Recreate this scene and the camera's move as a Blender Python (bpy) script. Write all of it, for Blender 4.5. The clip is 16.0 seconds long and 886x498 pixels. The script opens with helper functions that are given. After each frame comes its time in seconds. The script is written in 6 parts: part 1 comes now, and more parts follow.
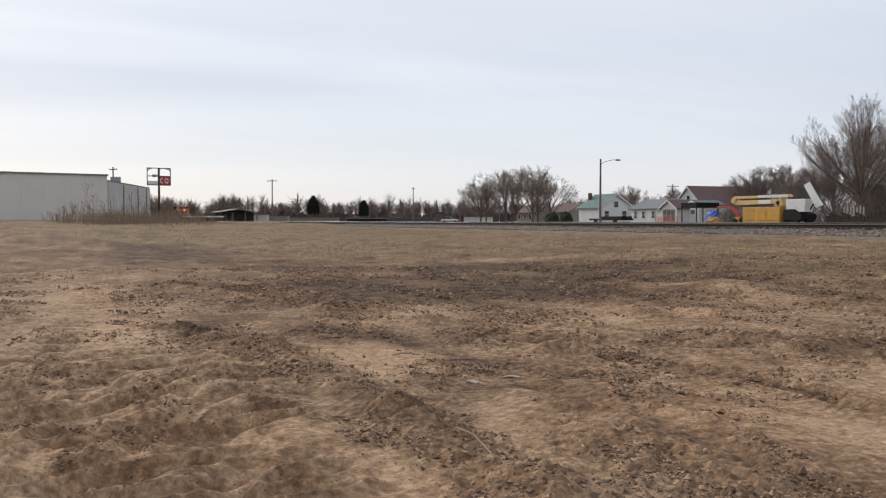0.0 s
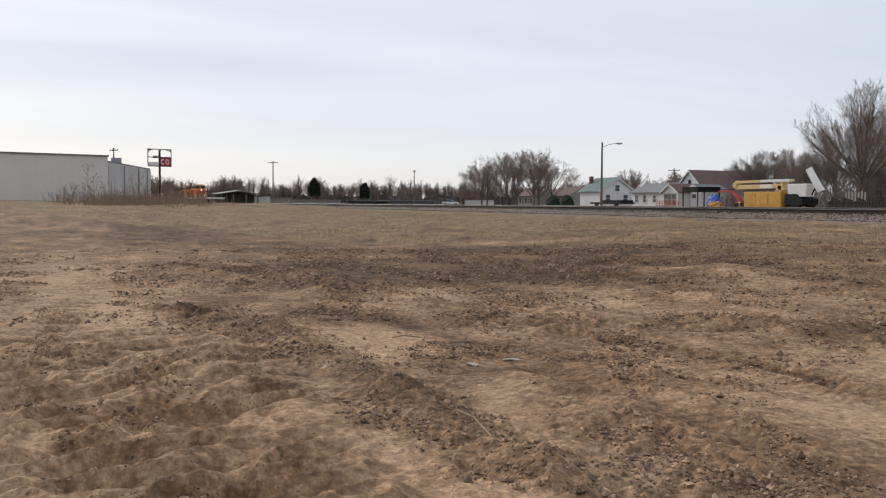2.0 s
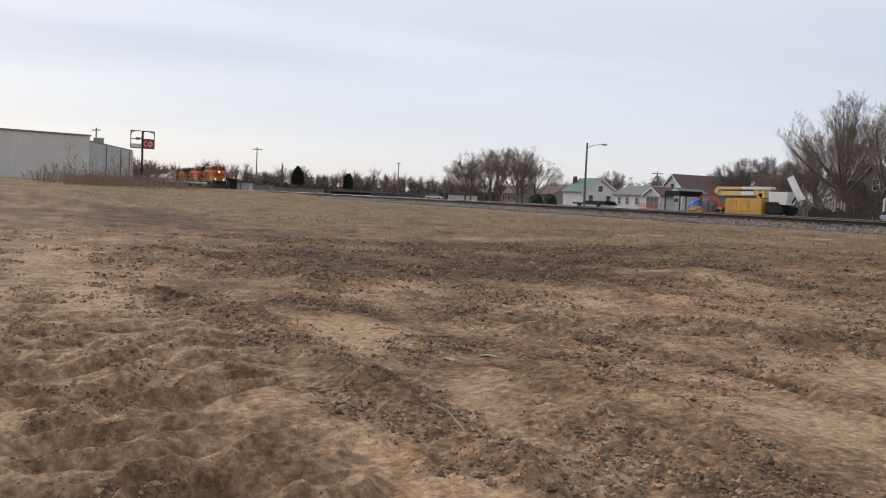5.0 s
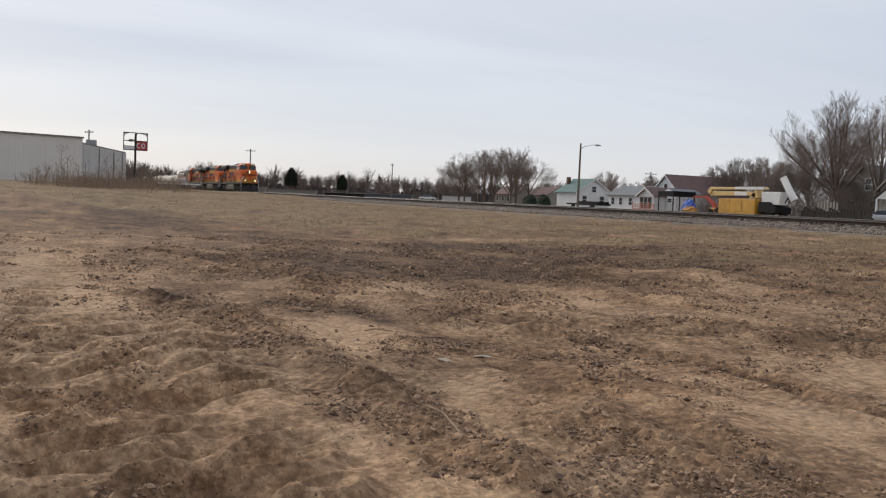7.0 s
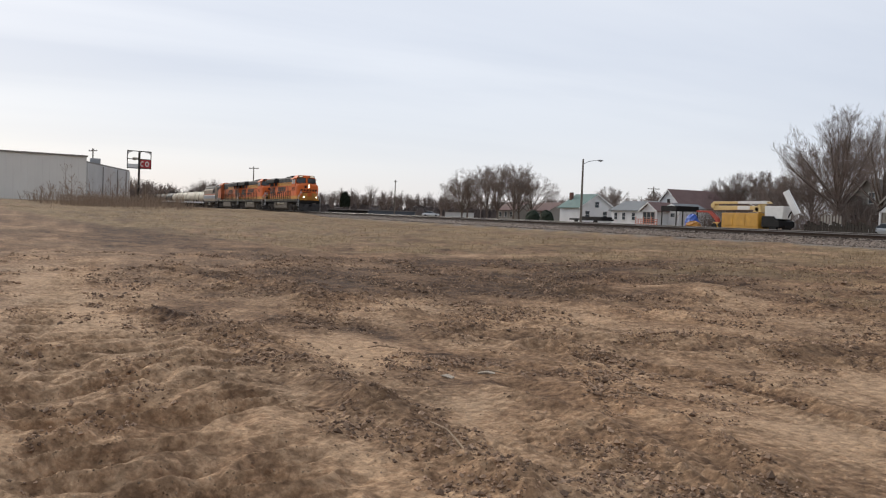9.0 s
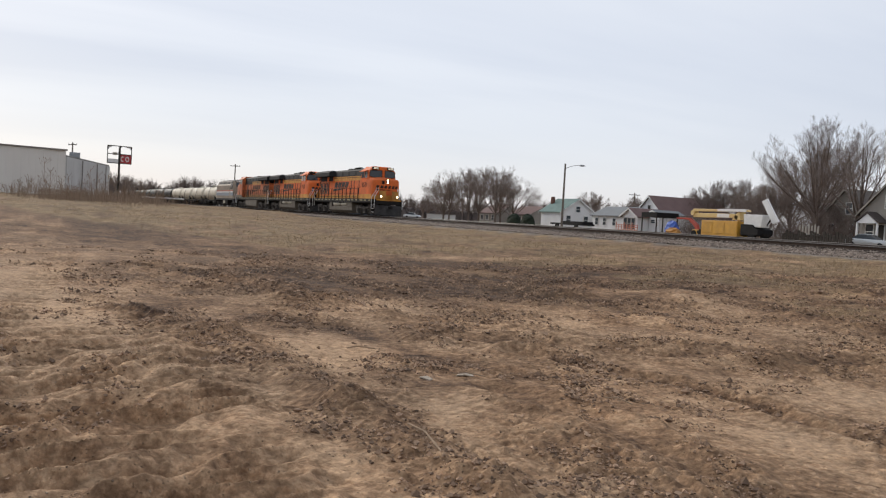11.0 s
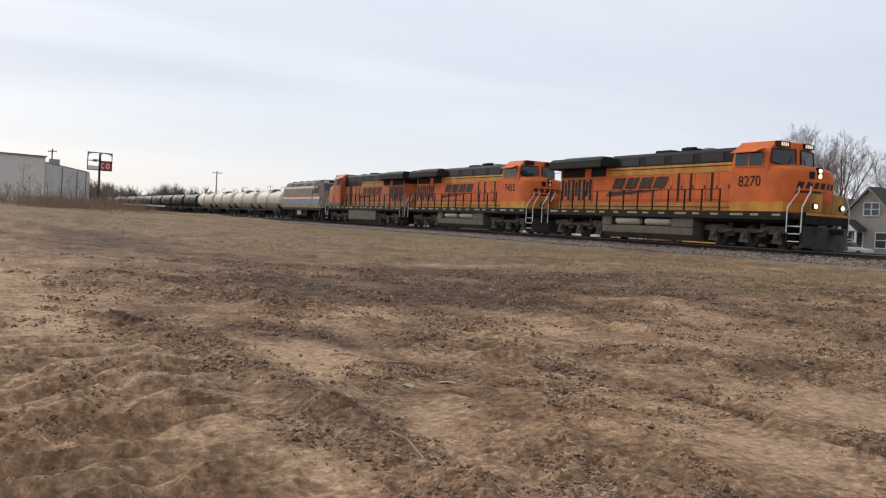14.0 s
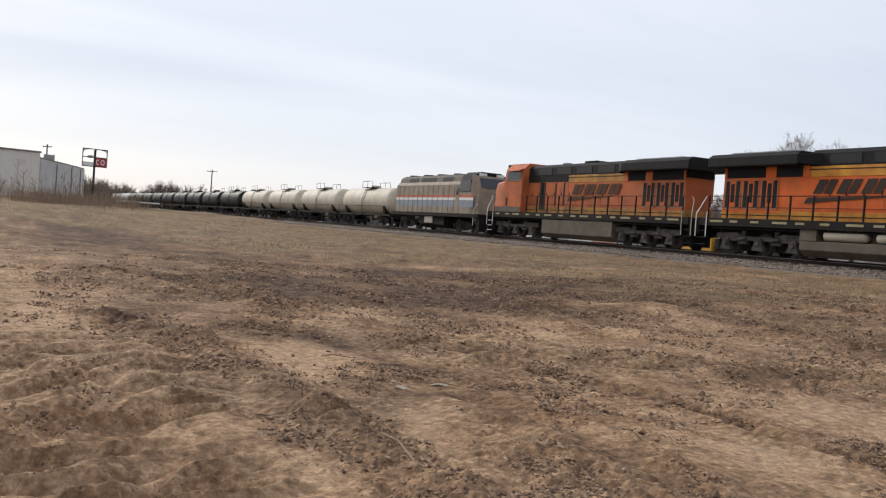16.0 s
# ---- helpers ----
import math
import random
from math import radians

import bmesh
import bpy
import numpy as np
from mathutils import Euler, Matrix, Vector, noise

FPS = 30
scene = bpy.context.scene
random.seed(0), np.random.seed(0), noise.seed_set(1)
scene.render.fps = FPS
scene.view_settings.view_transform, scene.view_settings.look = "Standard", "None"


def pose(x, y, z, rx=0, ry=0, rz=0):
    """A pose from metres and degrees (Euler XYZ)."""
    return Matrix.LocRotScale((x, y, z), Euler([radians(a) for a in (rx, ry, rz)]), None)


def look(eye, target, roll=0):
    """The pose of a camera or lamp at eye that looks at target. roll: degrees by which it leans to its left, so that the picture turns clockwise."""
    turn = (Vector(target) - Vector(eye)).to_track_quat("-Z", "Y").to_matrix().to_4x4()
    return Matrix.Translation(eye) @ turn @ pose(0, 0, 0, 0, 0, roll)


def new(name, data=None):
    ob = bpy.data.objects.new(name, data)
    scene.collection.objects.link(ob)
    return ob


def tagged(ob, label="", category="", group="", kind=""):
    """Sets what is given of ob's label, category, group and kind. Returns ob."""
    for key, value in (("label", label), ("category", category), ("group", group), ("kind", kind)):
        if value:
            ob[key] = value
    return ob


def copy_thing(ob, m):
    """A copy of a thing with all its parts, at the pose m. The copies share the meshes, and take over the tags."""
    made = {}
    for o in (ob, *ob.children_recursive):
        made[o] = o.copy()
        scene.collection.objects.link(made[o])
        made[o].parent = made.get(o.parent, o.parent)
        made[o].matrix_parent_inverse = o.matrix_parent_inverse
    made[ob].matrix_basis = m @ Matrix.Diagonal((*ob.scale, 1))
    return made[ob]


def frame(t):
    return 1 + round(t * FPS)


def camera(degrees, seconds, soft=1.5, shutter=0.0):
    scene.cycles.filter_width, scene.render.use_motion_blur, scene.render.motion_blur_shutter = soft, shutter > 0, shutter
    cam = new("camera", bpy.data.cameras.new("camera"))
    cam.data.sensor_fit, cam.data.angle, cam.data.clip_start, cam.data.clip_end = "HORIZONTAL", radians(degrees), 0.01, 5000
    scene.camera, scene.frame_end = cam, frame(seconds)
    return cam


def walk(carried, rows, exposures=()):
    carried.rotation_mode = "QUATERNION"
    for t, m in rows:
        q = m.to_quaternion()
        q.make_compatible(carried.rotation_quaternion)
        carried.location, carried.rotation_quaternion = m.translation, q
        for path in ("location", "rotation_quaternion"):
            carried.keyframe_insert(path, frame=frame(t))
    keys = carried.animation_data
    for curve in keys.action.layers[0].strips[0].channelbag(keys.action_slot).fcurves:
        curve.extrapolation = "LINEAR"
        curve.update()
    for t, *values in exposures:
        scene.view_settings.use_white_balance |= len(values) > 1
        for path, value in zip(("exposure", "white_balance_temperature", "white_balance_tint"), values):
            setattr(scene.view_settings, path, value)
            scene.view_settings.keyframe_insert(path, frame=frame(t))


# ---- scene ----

# The eye stands 1.6 m over the lot; x runs along the track in the train's direction, y towards the track.
EYE = 1.6
TRACK_Y, RAIL_Z = 33.32, 1.445
SPEED, FRONT_AT_0 = 18.62, -287.75
cam = camera(53.5, 16.0, soft=1.2)
PATH = [
    (0.0, 67.04, -1.84, 0.01),
    (0.5, 66.73, -2.56, -0.30),
    (1.0, 66.53, -3.06, -0.59),
    (1.5, 66.75, -3.11, -0.51),
    (2.0, 67.10, -2.96, -0.31),
    (2.5, 67.18, -2.97, -0.52),
    (3.0, 67.25, -3.16, -0.68),
    (3.5, 67.40, -3.13, -0.83),
    (4.0, 66.68, -3.07, -1.89),
    (6.5, 65.75, -3.48, -2.77),
    (7.0, 65.61, -3.23, -2.45),
    (7.5, 65.63, -2.86, -2.38),
    (8.0, 65.88, -2.51, -2.08),
    (8.5, 65.89, -2.32, -2.02),
    (11.0, 64.60, -2.01, -3.26),
    (11.5, 64.06, -2.08, -3.51),
    (12.0, 64.02, -1.88, -3.34),
    (12.5, 64.06, -1.65, -3.14),
    (13.0, 63.83, -1.28, -3.06),
    (13.5, 63.66, -1.31, -3.18),
    (14.0, 63.46, -1.47, -3.28),
    (14.5, 63.41, -1.77, -3.69),
    (15.0, 63.31, -1.72, -3.81),
    (15.5, 63.29, -1.44, -3.81),
    (16.0, 63.11, -1.29, -4.26),
]
EXPOSURES = [(0.0, 0.0), (4.0, 0.02), (6.5, -0.13), (7.2, -0.11), (8.4, 0.0), (12.5, 0.02), (14.5, 0.07), (16.0, 0.10)]
walk(cam, [(t, pose(0, 0, EYE, 90 + pitch, roll, yaw)) for t, yaw, pitch, roll in PATH], EXPOSURES)

# ---- world and light ----
world = bpy.data.worlds.new("overcast")
scene.world = world
world.use_nodes = True
wn, wl = world.node_tree.nodes, world.node_tree.links
wn.clear()


def wnode(kind, **values):
    n = wn.new(kind)
    for key, value in values.items():
        n.inputs[key].default_value = value
    return n


def ramp_of(node, stops):
    cr = node.color_ramp
    while len(cr.elements) < len(stops):
        cr.elements.new(0.5)
    for e, (pos, col) in zip(cr.elements, stops):
        e.position, e.color = pos, (*col, 1)


out = wn.new("ShaderNodeOutputWorld")
bg_sky = wnode("ShaderNodeBackground", Strength=0.012)
sky = wn.new("ShaderNodeTexSky")
sky.sky_type, sky.sun_disc = "NISHITA", False
sky.sun_elevation, sky.sun_rotation = radians(26.5), radians(-102.8)
wl.new(sky.outputs[0], bg_sky.inputs[0])
coord = wn.new("ShaderNodeTexCoord")
split = wn.new("ShaderNodeSeparateXYZ")
wl.new(coord.outputs["Generated"], split.inputs[0])
# cloud sheets: a plane overhead seen in perspective
lift = wn.new("ShaderNodeMath")
lift.operation = "ADD"
lift.inputs[1].default_value = 0.10
wl.new(split.outputs[2], lift.inputs[0])
flat = wn.new("ShaderNodeVectorMath")
flat.operation = "DIVIDE"
spread = wn.new("ShaderNodeCombineXYZ")
for i in range(3):
    wl.new(lift.outputs[0], spread.inputs[i])
wl.new(coord.outputs["Generated"], flat.inputs[0])
wl.new(spread.outputs[0], flat.inputs[1])
stretch = wn.new("ShaderNodeMapping")
stretch.inputs["Rotation"].default_value = (0, 0, radians(-25))
stretch.inputs["Scale"].default_value = (0.55, 0.16, 0.0)
wl.new(flat.outputs[0], stretch.inputs[0])
clouds = wnode("ShaderNodeTexNoise", Scale=1.25, Detail=5.0, Roughness=0.5, Distortion=0.3)
wl.new(stretch.outputs[0], clouds.inputs["Vector"])
cloud_ramp = wn.new("ShaderNodeValToRGB")
ramp_of(cloud_ramp, [(0.36, (0.60, 0.655, 0.775)), (0.64, (0.82, 0.855, 0.93))])
wl.new(clouds.outputs[0], cloud_ramp.inputs[0])
low = wn.new("ShaderNodeValToRGB")
ramp_of(low, [(0.0, (0.76, 0.755, 0.785)), (0.055, (0.80, 0.815, 0.86)), (0.10, (0.725, 0.762, 0.84)), (0.2, (0.725, 0.77, 0.865))])
wl.new(split.outputs[2], low.inputs[0])
share = wn.new("ShaderNodeValToRGB")
ramp_of(share, [(0.03, (0, 0, 0)), (0.22, (1, 1, 1))])
wl.new(split.outputs[2], share.inputs[0])
mixer = wn.new("ShaderNodeMix")
mixer.data_type = "RGBA"
wl.new(share.outputs[0], mixer.inputs[0])
wl.new(low.outputs[0], mixer.inputs[6])
wl.new(cloud_ramp.outputs[0], mixer.inputs[7])
bg_cloud = wnode("ShaderNodeBackground", Strength=0.91)
# the cover thins towards the hidden sun
towards = wn.new("ShaderNodeVectorMath")
towards.operation = "DOT_PRODUCT"
towards.inputs[1].default_value = Vector((-0.95, 0.24, 0.15)).normalized()
wl.new(coord.outputs["Generated"], towards.inputs[0])
thin = wn.new("ShaderNodeMapRange")
thin.inputs["From Min"].default_value, thin.inputs["From Max"].default_value = -0.6, 0.6
thin.inputs["To Min"].default_value, thin.inputs["To Max"].default_value = 0.95, 1.0
wl.new(towards.outputs["Value"], thin.inputs["Value"])
dim = wn.new("ShaderNodeVectorMath")
dim.operation = "SCALE"
wl.new(mixer.outputs[2], dim.inputs[0])
wl.new(thin.outputs[0], dim.inputs["Scale"])
wl.new(dim.outputs[0], bg_cloud.inputs[0])
both = wn.new("ShaderNodeAddShader")
wl.new(bg_sky.outputs[0], both.inputs[0])
wl.new(bg_cloud.outputs[0], both.inputs[1])
wl.new(both.outputs[0], out.inputs[0])

sun_data = bpy.data.lights.new("sun", "SUN")
sun_data.energy, sun_data.angle, sun_data.color = 2.3, radians(16), (1.0, 0.93, 0.84)
sun = new("sun", sun_data)
sun.matrix_world = look((-88, -20, 45), (0, 0, 0))


# ---- materials ----
def material(name, color, rough=0.7, metal=0.0, vary=0.25, scale=6.0, grime=None, grime_share=0.5, bump=0.15, fine=60.0, glow=None, glow_strength=0.0, coords="Object"):
    """Base colour with coarse stains and fine grain; scale and fine are per metre."""
    m = bpy.data.materials.new(name)
    m.use_nodes = True
    nt = m.node_tree
    n, l = nt.nodes, nt.links
    bsdf = n["Principled BSDF"]
    tc = n.new("ShaderNodeTexCoord")
    coarse, small = n.new("ShaderNodeTexNoise"), n.new("ShaderNodeTexNoise")
    coarse.inputs["Scale"].default_value, coarse.inputs["Detail"].default_value = scale, 6
    small.inputs["Scale"].default_value, small.inputs["Detail"].default_value = fine, 3
    for t in (coarse, small):
        l.new(tc.outputs[coords], t.inputs["Vector"])
    r1 = n.new("ShaderNodeValToRGB")
    dark = grime or tuple(c * (1 - vary) for c in color)
    ramp_of(r1, [(0.5 - 0.28 + 0.25 * (grime_share - 0.5), dark), (0.5 + 0.22 + 0.25 * (grime_share - 0.5), color)])
    l.new(coarse.outputs[0], r1.inputs[0])
    r2 = n.new("ShaderNodeValToRGB")
    ramp_of(r2, [(0.25, (1 - vary * 0.6,) * 3), (0.75, (1 + vary * 0.3,) * 3)])
    l.new(small.outputs[0], r2.inputs[0])
    mul = n.new("ShaderNodeMix")
    mul.data_type, mul.blend_type = "RGBA", "MULTIPLY"
    mul.inputs[0].default_value = 1.0
    l.new(r1.outputs[0], mul.inputs[6])
    l.new(r2.outputs[0], mul.inputs[7])
    l.new(mul.outputs[2], bsdf.inputs["Base Color"])
    bsdf.inputs["Roughness"].default_value, bsdf.inputs["Metallic"].default_value = rough, metal
    bsdf.inputs["Specular IOR Level"].default_value = 0.5 if rough < 0.6 else 0.2
    if bump:
        bp = n.new("ShaderNodeBump")
        bp.inputs["Strength"].default_value, bp.inputs["Distance"].default_value = bump, 0.02
        l.new(small.outputs[0], bp.inputs["Height"])
        l.new(bp.outputs[0], bsdf.inputs["Normal"])
    if glow:
        bsdf.inputs["Emission Color"].default_value = (*glow, 1)
        bsdf.inputs["Emission Strength"].default_value = glow_strength
    return m


ORANGE = material("orange_paint", (0.76, 0.150, 0.03), 0.68, vary=0.3, scale=1.2, grime=(0.46, 0.115, 0.034), grime_share=0.45, bump=0.05)
ORANGE_OLD = material("faded_orange_paint", (0.60, 0.155, 0.05), 0.65, vary=0.35, scale=1.0, grime=(0.30, 0.095, 0.042), grime_share=0.55, bump=0.06)
YELLOW = material("yellow_paint", (0.72, 0.36, 0.05), 0.65, vary=0.5, scale=1.5, grime=(0.42, 0.15, 0.032), grime_share=0.75, bump=0.05)
YELLOW_DIRTY = material("grimy_yellow_paint", (0.58, 0.27, 0.06), 0.6, vary=0.4, scale=1.3, grime=(0.17, 0.10, 0.04), bump=0.05)
BLACK = material("black_paint", (0.009, 0.009, 0.010), 0.75, vary=0.4, scale=2.0, grime=(0.017, 0.016, 0.016), bump=0.08)
FRAME = material("dusty_black_underframe", (0.012, 0.0105, 0.01), 0.85, vary=0.4, scale=3.0, grime=(0.024, 0.02, 0.017), bump=0.2)
TRUCK = material("road_dust_on_cast_steel", (0.115, 0.10, 0.088), 0.85, vary=0.45, scale=3.0, grime=(0.025, 0.022, 0.02), bump=0.25)
TANKGREY = material("dusty_grey_fuel_tank", (0.16, 0.135, 0.105), 0.75, vary=0.35, scale=1.5, grime=(0.085, 0.07, 0.055), bump=0.1)
AIRTANK = material("dusty_air_tank_paint", (0.48, 0.43, 0.34), 0.6, vary=0.3, scale=2.0, bump=0.05)
WHITE = material("white_paint", (0.72, 0.72, 0.70), 0.5, vary=0.15, scale=3.0)
PLOW = material("dusty_plow_steel", (0.05, 0.045, 0.042), 0.7, vary=0.5, scale=2.0, grime=(0.014, 0.013, 0.013), bump=0.2)
STEEL = material("polished_rail_steel", (0.20, 0.18, 0.165), 0.5, metal=0.5, vary=0.2, scale=2.0, bump=0.02)
RUST = material("rusty_rail_web", (0.055, 0.036, 0.026), 0.9, vary=0.35, scale=6.0)
GLASS = material("dark_cab_glass", (0.03, 0.035, 0.04), 0.06, vary=0.1, bump=0.0)
LAMPGLOW = material("lit_headlight", (0.9, 0.8, 0.6), 0.3, glow=(1.0, 0.80, 0.50), glow_strength=5.0, bump=0)
BOARDGLOW = material("lit_number_board", (0.8, 0.75, 0.62), 0.4, glow=(1.0, 0.86, 0.62), glow_strength=0.5, bump=0)
SILVER = material("stainless_body", (0.36, 0.29, 0.22), 0.72, metal=0.0, vary=0.3, scale=1.5, grime=(0.22, 0.185, 0.15), bump=0.05)
SILVER_ROOF = material("sooty_roof_metal", (0.13, 0.11, 0.09), 0.7, vary=0.4, scale=1.4, grime=(0.06, 0.055, 0.05))
RED = material("red_stripe", (0.56, 0.15, 0.08), 0.6, vary=0.25, scale=2.0)
BLUE = material("blue_stripe", (0.27, 0.31, 0.35), 0.6, vary=0.25, scale=2.0)
CREAM = material("cream_tank_paint", (0.63, 0.58, 0.475), 0.65, vary=0.25, scale=0.8, grime=(0.46, 0.39, 0.29), grime_share=0.35, bump=0.05)
TANKBLACK = material("black_tank_paint", (0.011, 0.011, 0.012), 0.6, vary=0.35, scale=0.9, grime=(0.024, 0.022, 0.02), bump=0.05)
TANKLIGHT = material("pale_grey_tank_paint", (0.42, 0.41, 0.39), 0.6, vary=0.25, scale=0.8)
SHED = material("pale_metal_siding", (0.66, 0.63, 0.58), 0.55, vary=0.12, scale=0.25, bump=0.03)
SHED_DIM = material("grey_metal_siding", (0.56, 0.55, 0.53), 0.6, vary=0.2, scale=0.4, bump=0.03)
SHED_TRIM = material("shed_roof_trim", (0.24, 0.22, 0.20), 0.6, vary=0.2, scale=1.0)
BARK = material("grey_brown_bark", (0.19, 0.15, 0.125), 0.95, vary=0.4, scale=4.0, bump=0.4)
TWIG = material("bare_twigs", (0.25, 0.20, 0.175), 0.95, vary=0.3, scale=2.0, bump=0)
WOODS = material("far_bare_woods", (0.25, 0.20, 0.175), 1.0, vary=0.4, scale=0.15, bump=0, fine=2.0)
UNDERGROWTH = material("undergrowth", (0.12, 0.098, 0.09), 1.0, vary=0.5, scale=0.2, bump=0, fine=2.0)
PINE = material("pine_needles", (0.025, 0.035, 0.022), 0.9, vary=0.4, scale=1.0, bump=0)
SIDING = material("white_clapboard", (0.74, 0.74, 0.74), 0.6, vary=0.12, scale=1.0, bump=0.05)
SIDING_TAN = material("tan_clapboard", (0.34, 0.315, 0.28), 0.7, vary=0.15, scale=1.0, bump=0.05)
ROOF_GREEN = material("weathered_green_shingle", (0.17, 0.24, 0.22), 0.85, vary=0.25, scale=1.0, bump=0.3, fine=9)
ROOF_GREY = material("grey_shingle", (0.22, 0.23, 0.235), 0.85, vary=0.2, scale=1.0, bump=0.3, fine=9)
ROOF_RED = material("faded_red_brown_shingle", (0.19, 0.125, 0.115), 0.85, vary=0.2, scale=1.0, bump=0.3, fine=9)
ROOF_TAUPE = material("faded_taupe_shingle", (0.17, 0.148, 0.132), 0.9, vary=0.25, scale=1.0, bump=0.3, fine=9)
ROOF_DARK = material("dark_brown_shingle", (0.085, 0.072, 0.066), 0.9, vary=0.25, scale=1.0, bump=0.3, fine=9)
WINDOW = material("window_glass", (0.06, 0.07, 0.08), 0.08, vary=0.1, bump=0)
BRICK = material("chimney_brick", (0.17, 0.085, 0.065), 0.9, vary=0.3, scale=5)
MACHINE = material("ochre_machine_paint", (0.62, 0.33, 0.04), 0.5, vary=0.2, scale=1.5, grime=(0.42, 0.22, 0.035))
BOOMCREAM = material("pale_yellow_boom_paint", (0.66, 0.47, 0.19), 0.5, vary=0.15, scale=1.5)
TARP = material("blue_tarp", (0.025, 0.10, 0.46), 0.5, vary=0.3, scale=3.0, bump=0.2)
REDMACH = material("red_machine_paint", (0.42, 0.08, 0.055), 0.6, vary=0.25, scale=2.0)
ORANGELATTICE = material("faded_orange_paint_on_rails", (0.55, 0.20, 0.13), 0.6, vary=0.2, scale=2.0)
POLEWOOD = material("weathered_pole_wood", (0.19, 0.165, 0.14), 0.9, vary=0.3, scale=3.0)
GALV = material("galvanised_steel", (0.32, 0.33, 0.34), 0.5, metal=0.5, vary=0.2, scale=2.0)
SIGNRED = material("red_sign_face", (0.42, 0.035, 0.04), 0.5, vary=0.15, scale=1.0)
FENCEWOOD = material("dark_fence_boards", (0.06, 0.052, 0.045), 0.9, vary=0.3, scale=2.0)
CARSILVER = material("silver_car_paint", (0.55, 0.57, 0.58), 0.25, metal=0.3, vary=0.05, scale=1.0, bump=0)
TYRE = material("tyre_rubber", (0.02, 0.02, 0.02), 0.9, vary=0.2)
WEED = material("dead_weed_stalks", (0.34, 0.25, 0.18), 1.0, vary=0.4, scale=1.0, bump=0)
STRAW = material("dry_grass", (0.46, 0.335, 0.205), 0.95, vary=0.45, scale=0.5, grime=(0.21, 0.145, 0.09), bump=0, fine=8)
def lump_material(name, dark, pale):
    """Loose lumps, each of its own tone."""
    m = material(name, pale, 0.97, vary=0.3, scale=8.0, bump=0.3)
    n, l = m.node_tree.nodes, m.node_tree.links
    geo = n.new("ShaderNodeNewGeometry")
    tone = n.new("ShaderNodeValToRGB")
    ramp_of(tone, [(0.0, dark), (1.0, pale)])
    l.new(geo.outputs["Random Per Island"], tone.inputs[0])
    l.new(tone.outputs[0], n["Principled BSDF"].inputs["Base Color"])
    return m


CLOD = lump_material("dirt_clod", (0.10, 0.066, 0.046), (0.44, 0.295, 0.195))
GRAVEL = lump_material("crushed_stone", (0.085, 0.066, 0.054), (0.36, 0.30, 0.255))
TIE = material("creosoted_tie", (0.05, 0.04, 0.033), 0.95, vary=0.4, scale=4.0)


